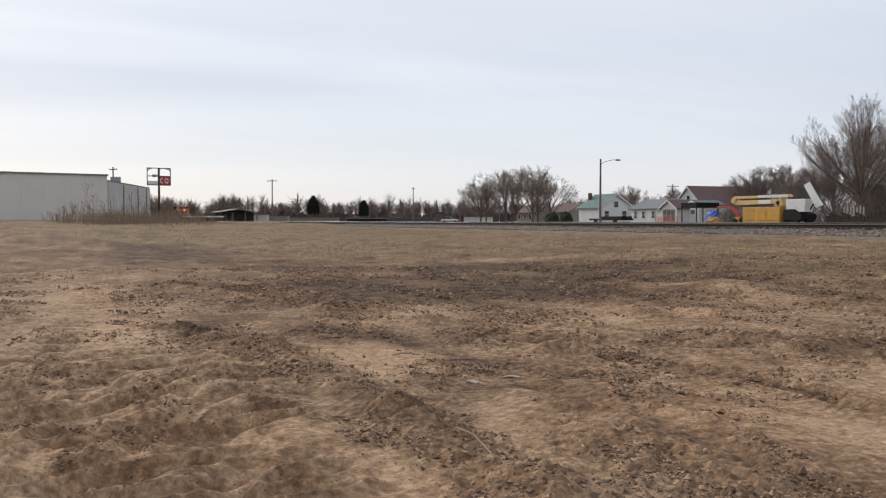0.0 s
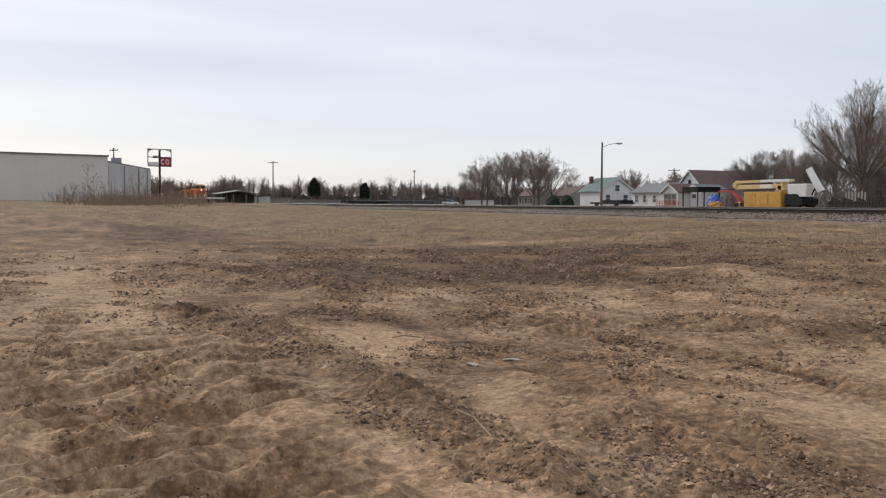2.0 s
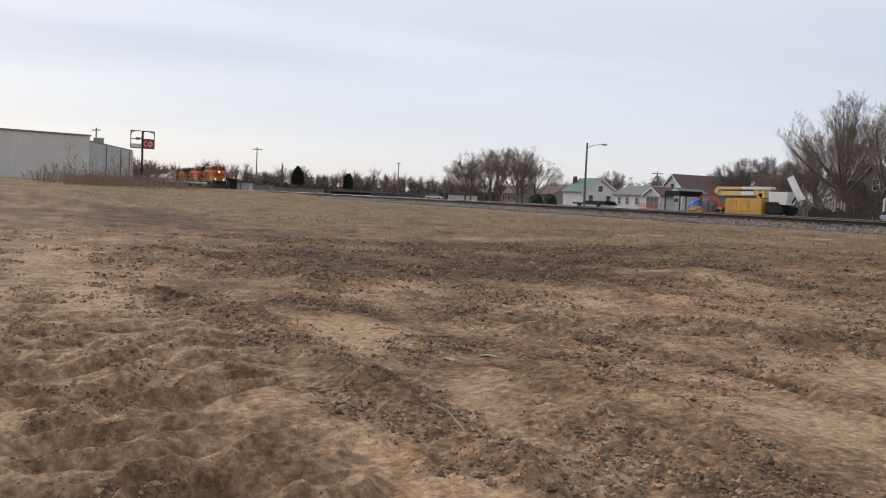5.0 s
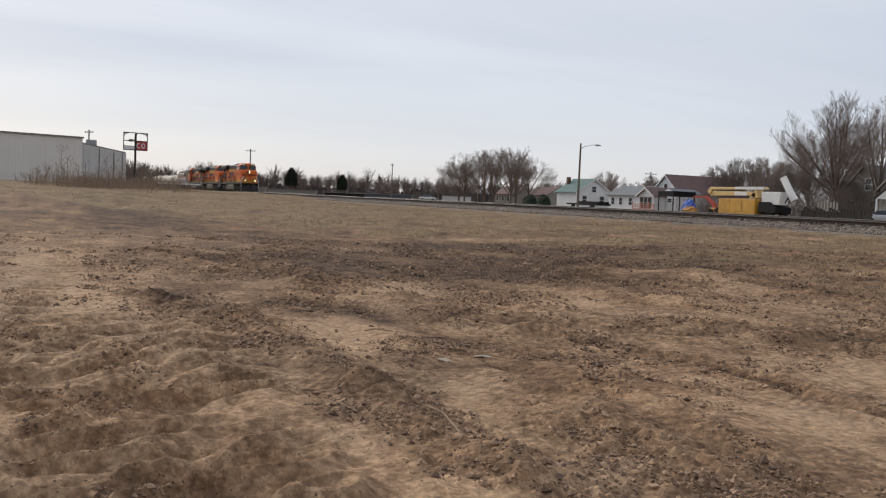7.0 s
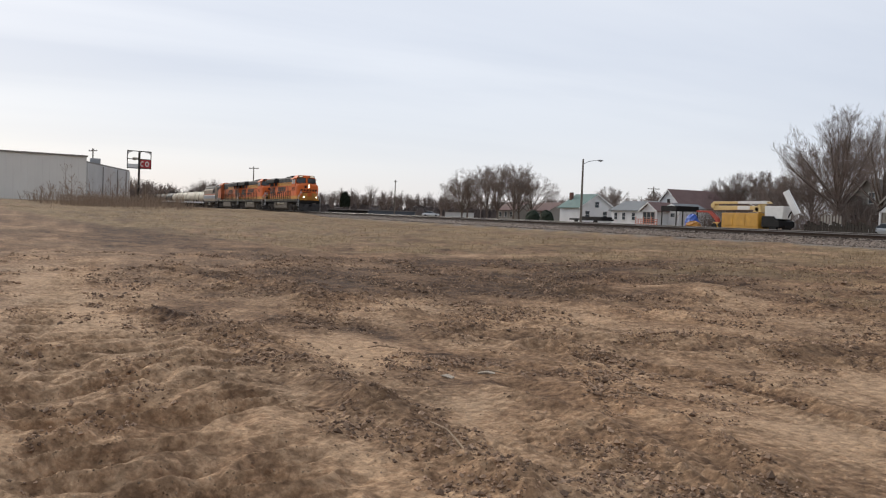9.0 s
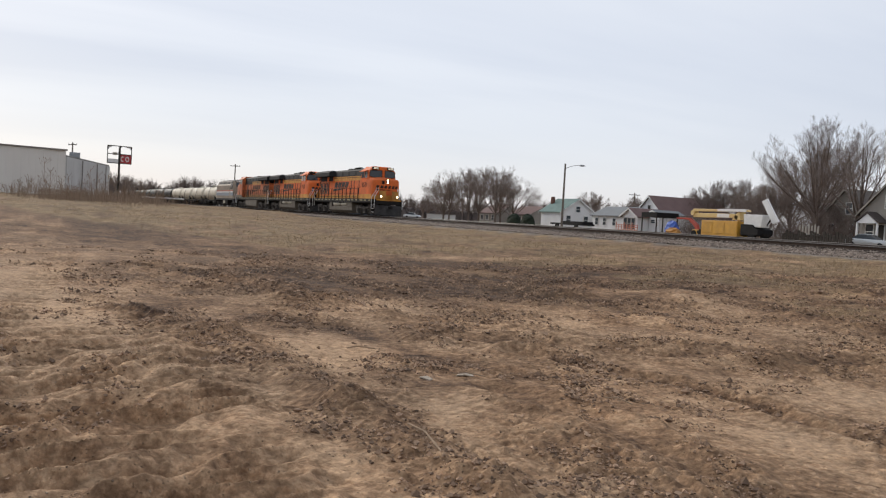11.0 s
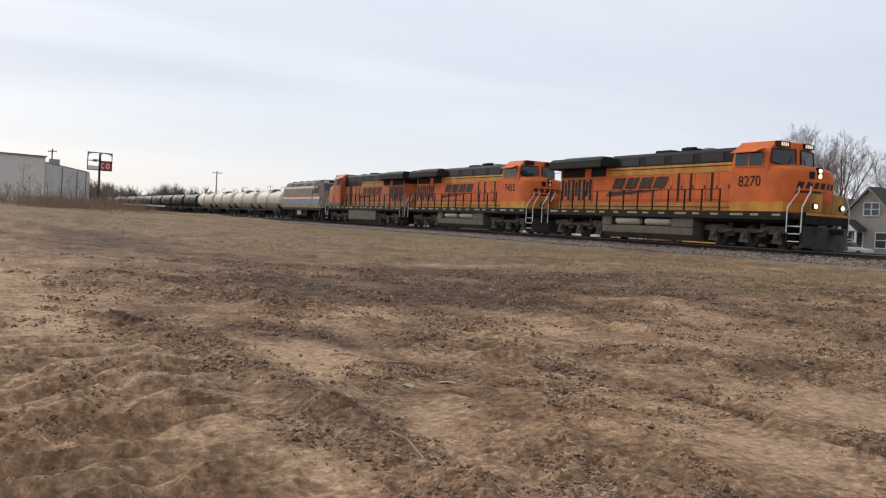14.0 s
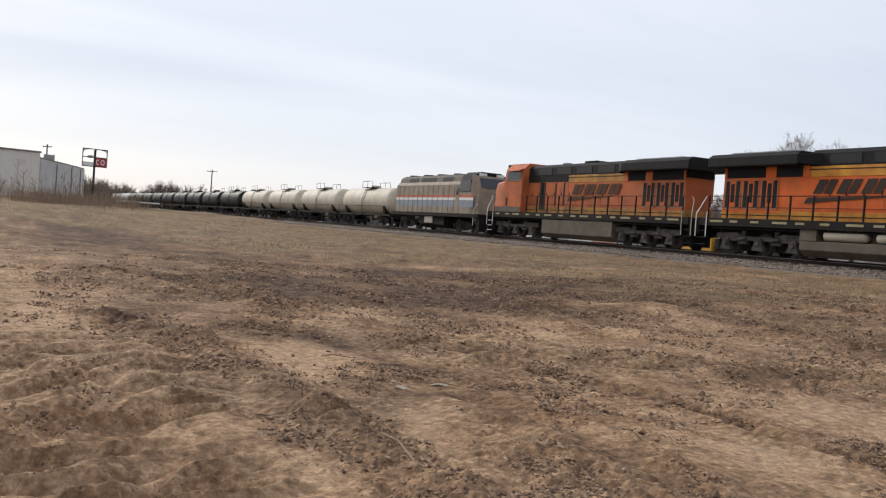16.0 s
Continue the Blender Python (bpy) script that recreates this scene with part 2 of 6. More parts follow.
# ---- mesh helpers ----
class Build:
    """A small mesh collector."""

    def __init__(self):
        self.v, self.f = [], []

    def add(self, verts, faces):
        k = len(self.v)
        self.v += [tuple(p) for p in verts]
        self.f += [tuple(i + k for i in f) for f in faces]
        return self

    def box(self, x0, x1, y0, y1, z0, z1):
        return self.add([(x0, y0, z0), (x1, y0, z0), (x1, y1, z0), (x0, y1, z0), (x0, y0, z1), (x1, y0, z1), (x1, y1, z1), (x0, y1, z1)],
                        [(0, 3, 2, 1), (4, 5, 6, 7), (0, 1, 5, 4), (1, 2, 6, 5), (2, 3, 7, 6), (3, 0, 4, 7)])

    def prism(self, profile, a0, a1, axis="x"):
        """profile: (u, w) pairs; along x they are (y, z), along y (x, z), along z (x, y)."""
        n = len(profile)
        place = {"x": lambda a, u, w: (a, u, w), "y": lambda a, u, w: (u, a, w), "z": lambda a, u, w: (u, w, a)}[axis]
        verts = [place(a0, u, w) for u, w in profile] + [place(a1, u, w) for u, w in profile]
        faces = [tuple(range(n)), tuple(range(2 * n - 1, n - 1, -1))]
        faces += [(i, n + i, n + (i + 1) % n, (i + 1) % n) for i in range(n)]
        return self.add(verts, faces)

    def rod(self, p, q, r0, r1=None, n=8):
        p, q = Vector(p), Vector(q)
        r1 = r0 if r1 is None else r1
        d = (q - p).normalized()
        a = d.orthogonal().normalized()
        b = d.cross(a)
        verts = []
        for c, r in ((p, r0), (q, r1)):
            verts += [c + (a * math.cos(2 * math.pi * i / n) + b * math.sin(2 * math.pi * i / n)) * r for i in range(n)]
        faces = [(i, (i + 1) % n, n + (i + 1) % n, n + i) for i in range(n)] + [tuple(range(n - 1, -1, -1)), tuple(range(n, 2 * n))]
        return self.add(verts, faces)

    def path(self, points, r, n=6):
        for p, q in zip(points, points[1:]):
            self.rod(p, q, r, r, n)
        return self

    def turned(self, profile, n=24, axis="x"):
        """A body of revolution; profile: (along, radius)."""
        verts, faces = [], []
        for a, r in profile:
            for i in range(n):
                c, s = math.cos(2 * math.pi * i / n) * r, math.sin(2 * math.pi * i / n) * r
                verts.append({"x": (a, c, s), "y": (c, a, s), "z": (c, s, a)}[axis])
        for j in range(len(profile) - 1):
            for i in range(n):
                faces.append((j * n + i, j * n + (i + 1) % n, (j + 1) * n + (i + 1) % n, (j + 1) * n + i))
        faces.append(tuple(range(n - 1, -1, -1)))
        faces.append(tuple((len(profile) - 1) * n + i for i in range(n)))
        return self.add(verts, faces)

    def moved(self, m):
        self.v = [tuple(m @ Vector(p)) for p in self.v]
        return self

    def mesh(self, name, mat, bevel=0.0, smooth=False):
        me = bpy.data.meshes.new(name)
        me.from_pydata(self.v, [], self.f)
        bm = bmesh.new()
        bm.from_mesh(me)
        bmesh.ops.recalc_face_normals(bm, faces=bm.faces)
        if bevel:
            sharp = [e for e in bm.edges if len(e.link_faces) == 2 and e.calc_face_angle(0) > 0.5]
            bmesh.ops.bevel(bm, geom=sharp, offset=bevel, segments=2, profile=0.6, affect="EDGES", clamp_overlap=True)
        bm.to_mesh(me)
        bm.free()
        if smooth:
            me.polygons.foreach_set("use_smooth", [True] * len(me.polygons))
            me.set_sharp_from_angle(angle=radians(35))
        me.materials.append(mat)
        return me


def part(name, b, mat, parent, label="", bevel=0.0, smooth=False):
    if isinstance(b, list):
        return [part(name, one, mat, parent, label, bevel, smooth) for one in b][0]
    ob = new(name, b.mesh(name, mat, bevel, smooth) if isinstance(b, Build) else b)
    ob.parent = parent
    if label:
        ob["label"] = label
    return ob


def thing(name, label, category, group="", kind="", m=None):
    ob = new(name)
    ob.empty_display_size = 0.3
    if m is not None:
        ob.matrix_basis = m
    return tagged(ob, label, category, group, kind)


def solid(name, b, mat, label, category, group="", kind="", m=None, bevel=0.0, smooth=False):
    ob = new(name, b.mesh(name, mat, bevel, smooth))
    if m is not None:
        ob.matrix_basis = m
    return tagged(ob, label, category, group, kind)


def letters(text, size, mat, parent, m, name="lettering", shear=0.0):
    cu = bpy.data.curves.new("text", "FONT")
    cu.body, cu.size, cu.extrude, cu.shear, cu.align_x = text, size, 0.004, shear, "CENTER"
    tmp = new("text", cu)
    me = bpy.data.meshes.new_from_object(tmp)
    bpy.data.objects.remove(tmp)
    me.materials.clear()
    me.materials.append(mat)
    ob = part(name, me, mat, parent)
    ob.matrix_basis = m
    return ob

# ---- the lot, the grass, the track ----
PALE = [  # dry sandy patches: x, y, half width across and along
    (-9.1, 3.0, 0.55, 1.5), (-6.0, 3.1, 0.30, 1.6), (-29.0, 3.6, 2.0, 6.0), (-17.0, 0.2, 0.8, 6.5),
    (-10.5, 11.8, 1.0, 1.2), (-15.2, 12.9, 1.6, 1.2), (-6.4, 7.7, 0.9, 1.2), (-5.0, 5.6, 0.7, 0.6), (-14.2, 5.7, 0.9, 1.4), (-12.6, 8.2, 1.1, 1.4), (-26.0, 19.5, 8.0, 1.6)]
DARK_SOIL = [  # darker churned soil
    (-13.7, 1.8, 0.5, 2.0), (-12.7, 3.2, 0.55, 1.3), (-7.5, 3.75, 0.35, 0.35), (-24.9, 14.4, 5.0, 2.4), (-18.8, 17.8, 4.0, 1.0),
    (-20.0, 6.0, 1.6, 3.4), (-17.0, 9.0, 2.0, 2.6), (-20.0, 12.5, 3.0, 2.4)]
RUTS = [  # wheel ruts and dark streaks of soil: width, depth, points
    (0.30, 0.11, [(-22.7, 2.8), (-21.1, 3.5), (-17.7, 4.1), (-16.3, 4.4), (-14.9, 4.6)]),
    (0.34, 0.075, [(-10.9, 5.4), (-10.6, 5.8), (-9.7, 6.8), (-8.9, 8.0), (-8.3, 9.0), (-7.9, 10.1)]),
    (0.16, 0.06, [(-9.4, 5.6), (-8.1, 6.0), (-7.6, 6.2), (-6.9, 6.35), (-6.2, 6.4), (-5.4, 6.25), (-4.4, 6.4)]),
    (0.34, 0.025, [(-12.2, 3.6), (-11.2, 4.1), (-9.6, 4.3), (-8.7, 4.55)]),
    (0.20, 0.05, [(-7.3, 4.1), (-5.9, 4.3), (-4.5, 4.2)])]
BERM = [(-13.4, 1.2), (-12.0, 1.7), (-11.1, 2.1), (-9.3, 2.35), (-8.2, 2.4), (-6.1, 2.45), (-4.3, 2.55)]  # a scraped-up ridge of clods
TREADS = [[(-9.2, -0.25), (-13.2, -0.2), (-18.6, 0.2), (-27.0, 0.9)], [(-11.5, -0.1), (-14.6, 0.2), (-20.0, 0.6), (-27.1, 1.35)]]  # tyre prints
MOUNDS = [(-8.2, 8.3, 0.45, 0.15), (-15.2, 12.9, 1.3, 0.24), (-13.0, 5.3, 0.35, 0.12), (-16.0, 10.6, 0.6, 0.18), (-12.3, 10.0, 0.5, 0.12)]


def hash2(i, j, seed):
    h = np.sin(i * 127.1 + j * 311.7 + seed * 74.7) * 43758.5453
    return h - np.floor(h)


def vnoise(x, y, seed=0):
    i, j = np.floor(x), np.floor(y)
    u, w = x - i, y - j
    u, w = u * u * (3 - 2 * u), w * w * (3 - 2 * w)
    a, b = hash2(i, j, seed), hash2(i + 1, j, seed)
    c, d = hash2(i, j + 1, seed), hash2(i + 1, j + 1, seed)
    return (a * (1 - u) + b * u) * (1 - w) + (c * (1 - u) + d * u) * w - 0.5


def fbm(x, y, seed=0, octaves=4, gain=0.5):
    s, k, g = 0.0, 1.0, 1.0
    for o in range(octaves):
        s = s + g * vnoise(x * k + o * 13.7, y * k - o * 7.3, seed + o)
        k, g = k * 2.03, g * gain
    return s


def step(a, b, x):
    u = np.clip((x - a) / (b - a), 0, 1)
    return u * u * (3 - 2 * u)


def patches(x, y, rows):
    """How far inside the soil patches a place lies, 0 to 1; the long axis points at the lot's gate at the origin."""
    m = np.zeros_like(x)
    for px, py, wide, deep in rows:
        r = math.hypot(px, py)
        ax, ay = px / r, py / r
        along = (x - px) * ax + (y - py) * ay
        across = -(x - px) * ay + (y - py) * ax
        q = (along / deep) ** 2 + (across / wide) ** 2
        m = np.maximum(m, np.exp(-q * 0.9))
    return m


def near_line(x, y, pts):
    best = np.full_like(x, 1e9)
    for (ax, ay), (bx, by) in zip(pts, pts[1:]):
        dx, dy = bx - ax, by - ay
        s = np.clip(((x - ax) * dx + (y - ay) * dy) / (dx * dx + dy * dy), 0, 1)
        best = np.minimum(best, np.hypot(x - ax - s * dx, y - ay - s * dy))
    return best


def lie(x, y):
    """The large lie of the land."""
    west = step(-30, -115, x) * (1.28 + 0.42 * step(21, 12, y))
    mid = 0.72 * step(9, 28, y) + 0.22 * step(28, 30.4, y)
    z = np.maximum(west * step(31, 27, y), mid) + 0.0 * x
    far = step(36, 42, y)
    return np.where(y > 33, 0.72 + 0.35 * far, z)


def grass_share(x, y):
    """Grass begins beyond a line that runs slantwise over the lot, crisp along the worn drive, ragged elsewhere."""
    edge = fbm(x * 0.25, y * 0.4, 31, 4) * (2.0 + 9.0 * step(9, 15, y))
    line = np.interp(y, [-30, -5, -0.1, 2.7, 5.0, 6.9, 8.5, 9.5, 11.7, 14.7, 16.1, 18.1, 20.3, 24], [-130, -80, -62.8, -53.9, -46.9, -41.6, -37.2, -34.0, -32.2, -29.2, -23.5, -20.5, -15, 20])
    full = 0.9 - 0.35 * step(-80, -25, x)
    g = step(0, 2.5, line - x + edge) * np.clip(full + 1.5 * fbm(x * 0.4, y * 0.7, 41, 5, 0.6), 0.05, 1)
    thin = 0.55 * step(0.02, 0.3, fbm(x * 0.5, y * 0.9, 45, 4)) * step(9, 15, y + 0.15 * (x + 20))
    g = np.maximum(np.maximum(g, thin), step(35, 38, y))
    return np.clip(g, 0, 1)


def soil(x, y):
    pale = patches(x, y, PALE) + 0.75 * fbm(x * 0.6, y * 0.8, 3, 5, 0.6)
    dark_soil_shade = patches(x, y, DARK_SOIL) + 0.75 * fbm(x * 0.6, y * 1.1, 9, 5, 0.6)
    warp = 0.22 * fbm(x * 1.6, y * 1.6, 33, 4, 0.6)
    # shade in the ruts and along the clod ridge is put into tone
    for wide, deep, pts in RUTS:
        d = near_line(x, y, pts) + warp
        dark_soil_shade = dark_soil_shade + 0.8 * np.exp(-(d / (1.1 * wide)) ** 2) * (0.8 + fbm(x * 0.9, y * 0.9, 35, 2))
    d = near_line(x, y, BERM) + warp
    dark_soil_shade = dark_soil_shade + 0.55 * np.exp(-(d / 0.35) ** 2)
    drive = step(-20, -32, x) * step(9, 5, y)
    # tone is also set darker with distance, from 11 to 22 m out
    return np.clip(0.52 + 0.27 * pale - 0.36 * dark_soil_shade - 0.19 * drive - 0.24 * step(11, 22, np.hypot(x, y)) * step(0.5, 3, y) + 0.05 * step(23, 27, y), 0.05, 1)


def soft_soil(x, y):
    """The deep loose soil that wheels have churned beside the drive."""
    return step(2.1, 1.3, y + 0.4 * fbm(x * 0.7, y * 0.7, 51, 2)) * step(-12.5, -9.5, x)


def cloddy(x, y):
    """Where the soil lies in loose clods, 0 to 1; driven and sandy parts are smooth."""
    k = 0.42 + 1.4 * fbm(x * 0.7, y * 1.0, 17, 5, 0.6) + 0.7 * np.exp(-(near_line(x, y, BERM) / 0.5) ** 2) + 0.35 * step(2.8, 1.2, y) * step(-12, -9, x)
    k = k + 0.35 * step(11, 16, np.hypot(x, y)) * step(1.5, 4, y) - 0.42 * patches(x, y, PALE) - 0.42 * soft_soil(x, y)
    for wide, deep, pts in RUTS:
        k = k + 0.35 * np.exp(-((near_line(x, y, pts) - 1.6 * wide) / wide) ** 2)
    return np.clip(k, 0.06, 1.15)


def relief(x, y):
    r = np.hypot(x, y)
    near = step(80, 34, r) * step(31, 26, y)
    k = cloddy(x, y)
    z = 0.10 * fbm(x * 0.35, y * 0.5, 5, 3)
    wx, wy = x + 0.35 * fbm(x * 1.1, y * 1.1, 13, 3), y + 0.35 * fbm(x * 1.1, y * 1.1, 14, 3)
    # broken clods at three sizes, larger in the churned far part
    far = step(9, 15, r)
    z = z + k * (0.06 + 0.03 * far) * (np.abs(fbm(wx * 1.9, wy * 2.6, 21, 2)) - 0.16)
    z = z + k * (0.06 + 0.035 * far) * (np.abs(fbm(wx * 4.6, wy * 5.4, 23, 2, 0.6)) - 0.16)
    z = z + (0.2 + k) * (0.034 + 0.012 * far) * (np.abs(fbm(x * 11, y * 12, 27, 2, 0.6)) - 0.16)
    # wheels have thrown up curved waves of soft soil
    deep_soil = soft_soil(x, y) + 0.55 * np.exp(-((x + 10.3) / 1.3) ** 2 - ((y - 13.2) / 1.0) ** 2) + 0.5 * np.exp(-((x + 12.8) / 2.2) ** 2 - ((y - 15.5) / 1.6) ** 2)
    wave = 0.5 - np.abs(fbm(wx * 3.0 + 0.8 * wy, wy * 1.5, 53, 2, 0.4)) * 2.2
    z = z + np.clip(deep_soil, 0, 1) * (0.19 * np.clip(wave, -0.3, 0.5) - 0.03)
    warp = 0.14 * fbm(x * 1.3, y * 1.3, 33, 4, 0.6)
    for wide, deep, pts in RUTS:
        d = near_line(x, y, pts) + warp
        z = z - deep * np.exp(-(d / wide) ** 2) + 0.7 * deep * np.exp(-((d - 1.8 * wide) / (0.6 * wide)) ** 2)
    d = near_line(x, y, BERM) + warp
    z = z + 0.10 * np.exp(-(d / 0.22) ** 2) * (0.9 + 1.5 * fbm(x * 1.5, y * 1.5, 55, 2)) - 0.04 * np.exp(-((y - 3.0) / 0.5) ** 2) * step(-12, -9, x)
    for pts in TREADS:
        d = near_line(x, y, pts)
        z = z + np.exp(-(d / 0.17) ** 4) * (0.035 * np.sin(x * 13.0) - 0.03)
    for mx, my, wide, tall in MOUNDS:
        q = ((x - mx) ** 2 + (y - my) ** 2) / wide ** 2
        z = z + tall * np.exp(-q * (1 + 0.8 * fbm(x * 1.4, y * 1.4, 57, 2)))
    return z * near + 0.35 * step(60, 90, r) * fbm(x * 0.08, y * 0.08, 6, 3) * (y < 28)


def ground_z(x, y):
    x, y = np.asarray(x, float), np.asarray(y, float)
    return lie(x, y) + relief(x, y)


def ground_material():
    m = bpy.data.materials.new("bare_dirt_and_grass")
    m.use_nodes = True
    n, l = m.node_tree.nodes, m.node_tree.links
    bsdf = n["Principled BSDF"]
    tc = n.new("ShaderNodeTexCoord")
    at = n.new("ShaderNodeAttribute")
    at.attribute_name = "cover"
    sp = n.new("ShaderNodeSeparateColor")
    l.new(at.outputs["Color"], sp.inputs[0])

    def noise_at(scale, detail, rough=0.6):
        t = n.new("ShaderNodeTexNoise")
        t.inputs["Scale"].default_value, t.inputs["Detail"].default_value, t.inputs["Roughness"].default_value = scale, detail, rough
        l.new(tc.outputs["Object"], t.inputs["Vector"])
        return t

    def mix(a, b, f, blend="MIX"):
        k = n.new("ShaderNodeMix")
        k.data_type, k.blend_type = "RGBA", blend
        for sock, src in ((k.inputs[6], a), (k.inputs[7], b), (k.inputs[0], f)):
            if isinstance(src, (tuple, float)):
                sock.default_value = (*src, 1) if isinstance(src, tuple) else src
            else:
                l.new(src, sock)
        return k.outputs[2]

    def add(a, b, factor):
        k = n.new("ShaderNodeMath")
        k.operation = "MULTIPLY_ADD"
        l.new(b, k.inputs[0])
        k.inputs[1].default_value = factor
        l.new(a, k.inputs[2])
        return k.outputs[0]

    n1, n2, n3, n4 = noise_at(2.0, 6, 0.6), noise_at(14, 6), noise_at(70, 4), noise_at(0.35, 4)
    crumbs = []
    warp = n.new("ShaderNodeVectorMath")
    warp.operation = "MULTIPLY_ADD"
    warp.inputs[1].default_value = (0.07, 0.07, 0.07)
    l.new(n2.outputs["Color"], warp.inputs[0])
    l.new(tc.outputs["Object"], warp.inputs[2])
    warp_out = warp.outputs[0]
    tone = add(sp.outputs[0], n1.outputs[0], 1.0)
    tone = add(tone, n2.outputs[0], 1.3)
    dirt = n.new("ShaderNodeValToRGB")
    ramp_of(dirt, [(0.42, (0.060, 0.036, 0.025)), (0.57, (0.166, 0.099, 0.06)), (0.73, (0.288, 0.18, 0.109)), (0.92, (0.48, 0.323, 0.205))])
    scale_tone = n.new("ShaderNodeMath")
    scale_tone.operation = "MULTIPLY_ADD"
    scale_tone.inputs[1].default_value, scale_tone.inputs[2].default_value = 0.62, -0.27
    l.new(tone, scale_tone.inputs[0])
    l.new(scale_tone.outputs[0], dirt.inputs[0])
    # pebbles of several colours
    vor = n.new("ShaderNodeTexVoronoi")
    vor.inputs["Scale"].default_value = 30
    l.new(tc.outputs["Object"], vor.inputs["Vector"])
    peb = n.new("ShaderNodeValToRGB")
    ramp_of(peb, [(0.16, (1, 1, 1)), (0.26, (0, 0, 0))])
    l.new(vor.outputs["Distance"], peb.inputs[0])
    keep = n.new("ShaderNodeValToRGB")
    ramp_of(keep, [(0.56, (0, 0, 0)), (0.62, (1, 1, 1))])
    l.new(n2.outputs[0], keep.inputs[0])
    pebble = mix(peb.outputs[0], keep.outputs[0], 1.0, "MULTIPLY")
    shade = n.new("ShaderNodeValToRGB")
    ramp_of(shade, [(0.3, (0.13, 0.09, 0.065)), (0.7, (0.46, 0.35, 0.26))])
    l.new(vor.outputs["Color"], shade.inputs[0])
    dirt2 = mix(dirt.outputs[0], shade.outputs[0], pebble)
    # dry grass
    straw = n.new("ShaderNodeValToRGB")
    ramp_of(straw, [(0.32, (0.10, 0.068, 0.04)), (0.5, (0.225, 0.157, 0.092)), (0.68, (0.40, 0.285, 0.165))])
    gt = add(n1.outputs[0], n3.outputs[0], 0.5)
    gt2 = n.new("ShaderNodeMath")
    gt2.operation = "MULTIPLY_ADD"
    gt2.inputs[1].default_value, gt2.inputs[2].default_value = 0.67, 0.0
    l.new(gt, gt2.inputs[0])
    l.new(gt2.outputs[0], straw.inputs[0])
    # crumbs: lit tops and shaded gaps put into colour at two sizes; fine grain
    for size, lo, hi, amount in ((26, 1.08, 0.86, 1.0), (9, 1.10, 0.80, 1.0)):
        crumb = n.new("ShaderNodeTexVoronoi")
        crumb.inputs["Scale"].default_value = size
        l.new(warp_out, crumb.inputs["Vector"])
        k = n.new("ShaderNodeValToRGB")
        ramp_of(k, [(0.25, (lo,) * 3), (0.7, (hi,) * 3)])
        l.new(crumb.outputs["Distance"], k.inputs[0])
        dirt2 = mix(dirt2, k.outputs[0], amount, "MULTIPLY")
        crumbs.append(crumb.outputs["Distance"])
    grain = n.new("ShaderNodeValToRGB")
    ramp_of(grain, [(0.3, (0.88, 0.87, 0.86)), (0.7, (1.12, 1.12, 1.11))])
    l.new(n3.outputs[0], grain.inputs[0])
    dirt2 = mix(dirt2, grain.outputs[0], 1.0, "MULTIPLY")
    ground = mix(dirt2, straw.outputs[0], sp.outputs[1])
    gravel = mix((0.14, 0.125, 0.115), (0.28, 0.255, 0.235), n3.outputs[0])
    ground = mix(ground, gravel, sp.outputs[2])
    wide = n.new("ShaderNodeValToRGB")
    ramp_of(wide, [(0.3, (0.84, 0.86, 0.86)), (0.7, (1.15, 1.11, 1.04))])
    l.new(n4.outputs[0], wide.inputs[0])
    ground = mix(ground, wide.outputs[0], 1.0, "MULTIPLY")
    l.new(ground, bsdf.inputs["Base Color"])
    bsdf.inputs["Roughness"].default_value = 0.97
    bsdf.inputs["Specular IOR Level"].default_value = 0.15
    h = add(n2.outputs[0], n3.outputs[0], 0.15)
    h = add(h, crumbs[0], -0.3)
    h = add(h, crumbs[1], -0.9)
    b1 = n.new("ShaderNodeBump")
    b1.inputs["Strength"].default_value, b1.inputs["Distance"].default_value = 0.9, 0.03
    l.new(h, b1.inputs["Height"])
    b2 = n.new("ShaderNodeBump")
    b2.inputs["Strength"].default_value, b2.inputs["Distance"].default_value = 0.8, 0.025
    l.new(pebble, b2.inputs["Height"])
    l.new(b1.outputs[0], b2.inputs["Normal"])
    l.new(b2.outputs[0], bsdf.inputs["Normal"])
    return m


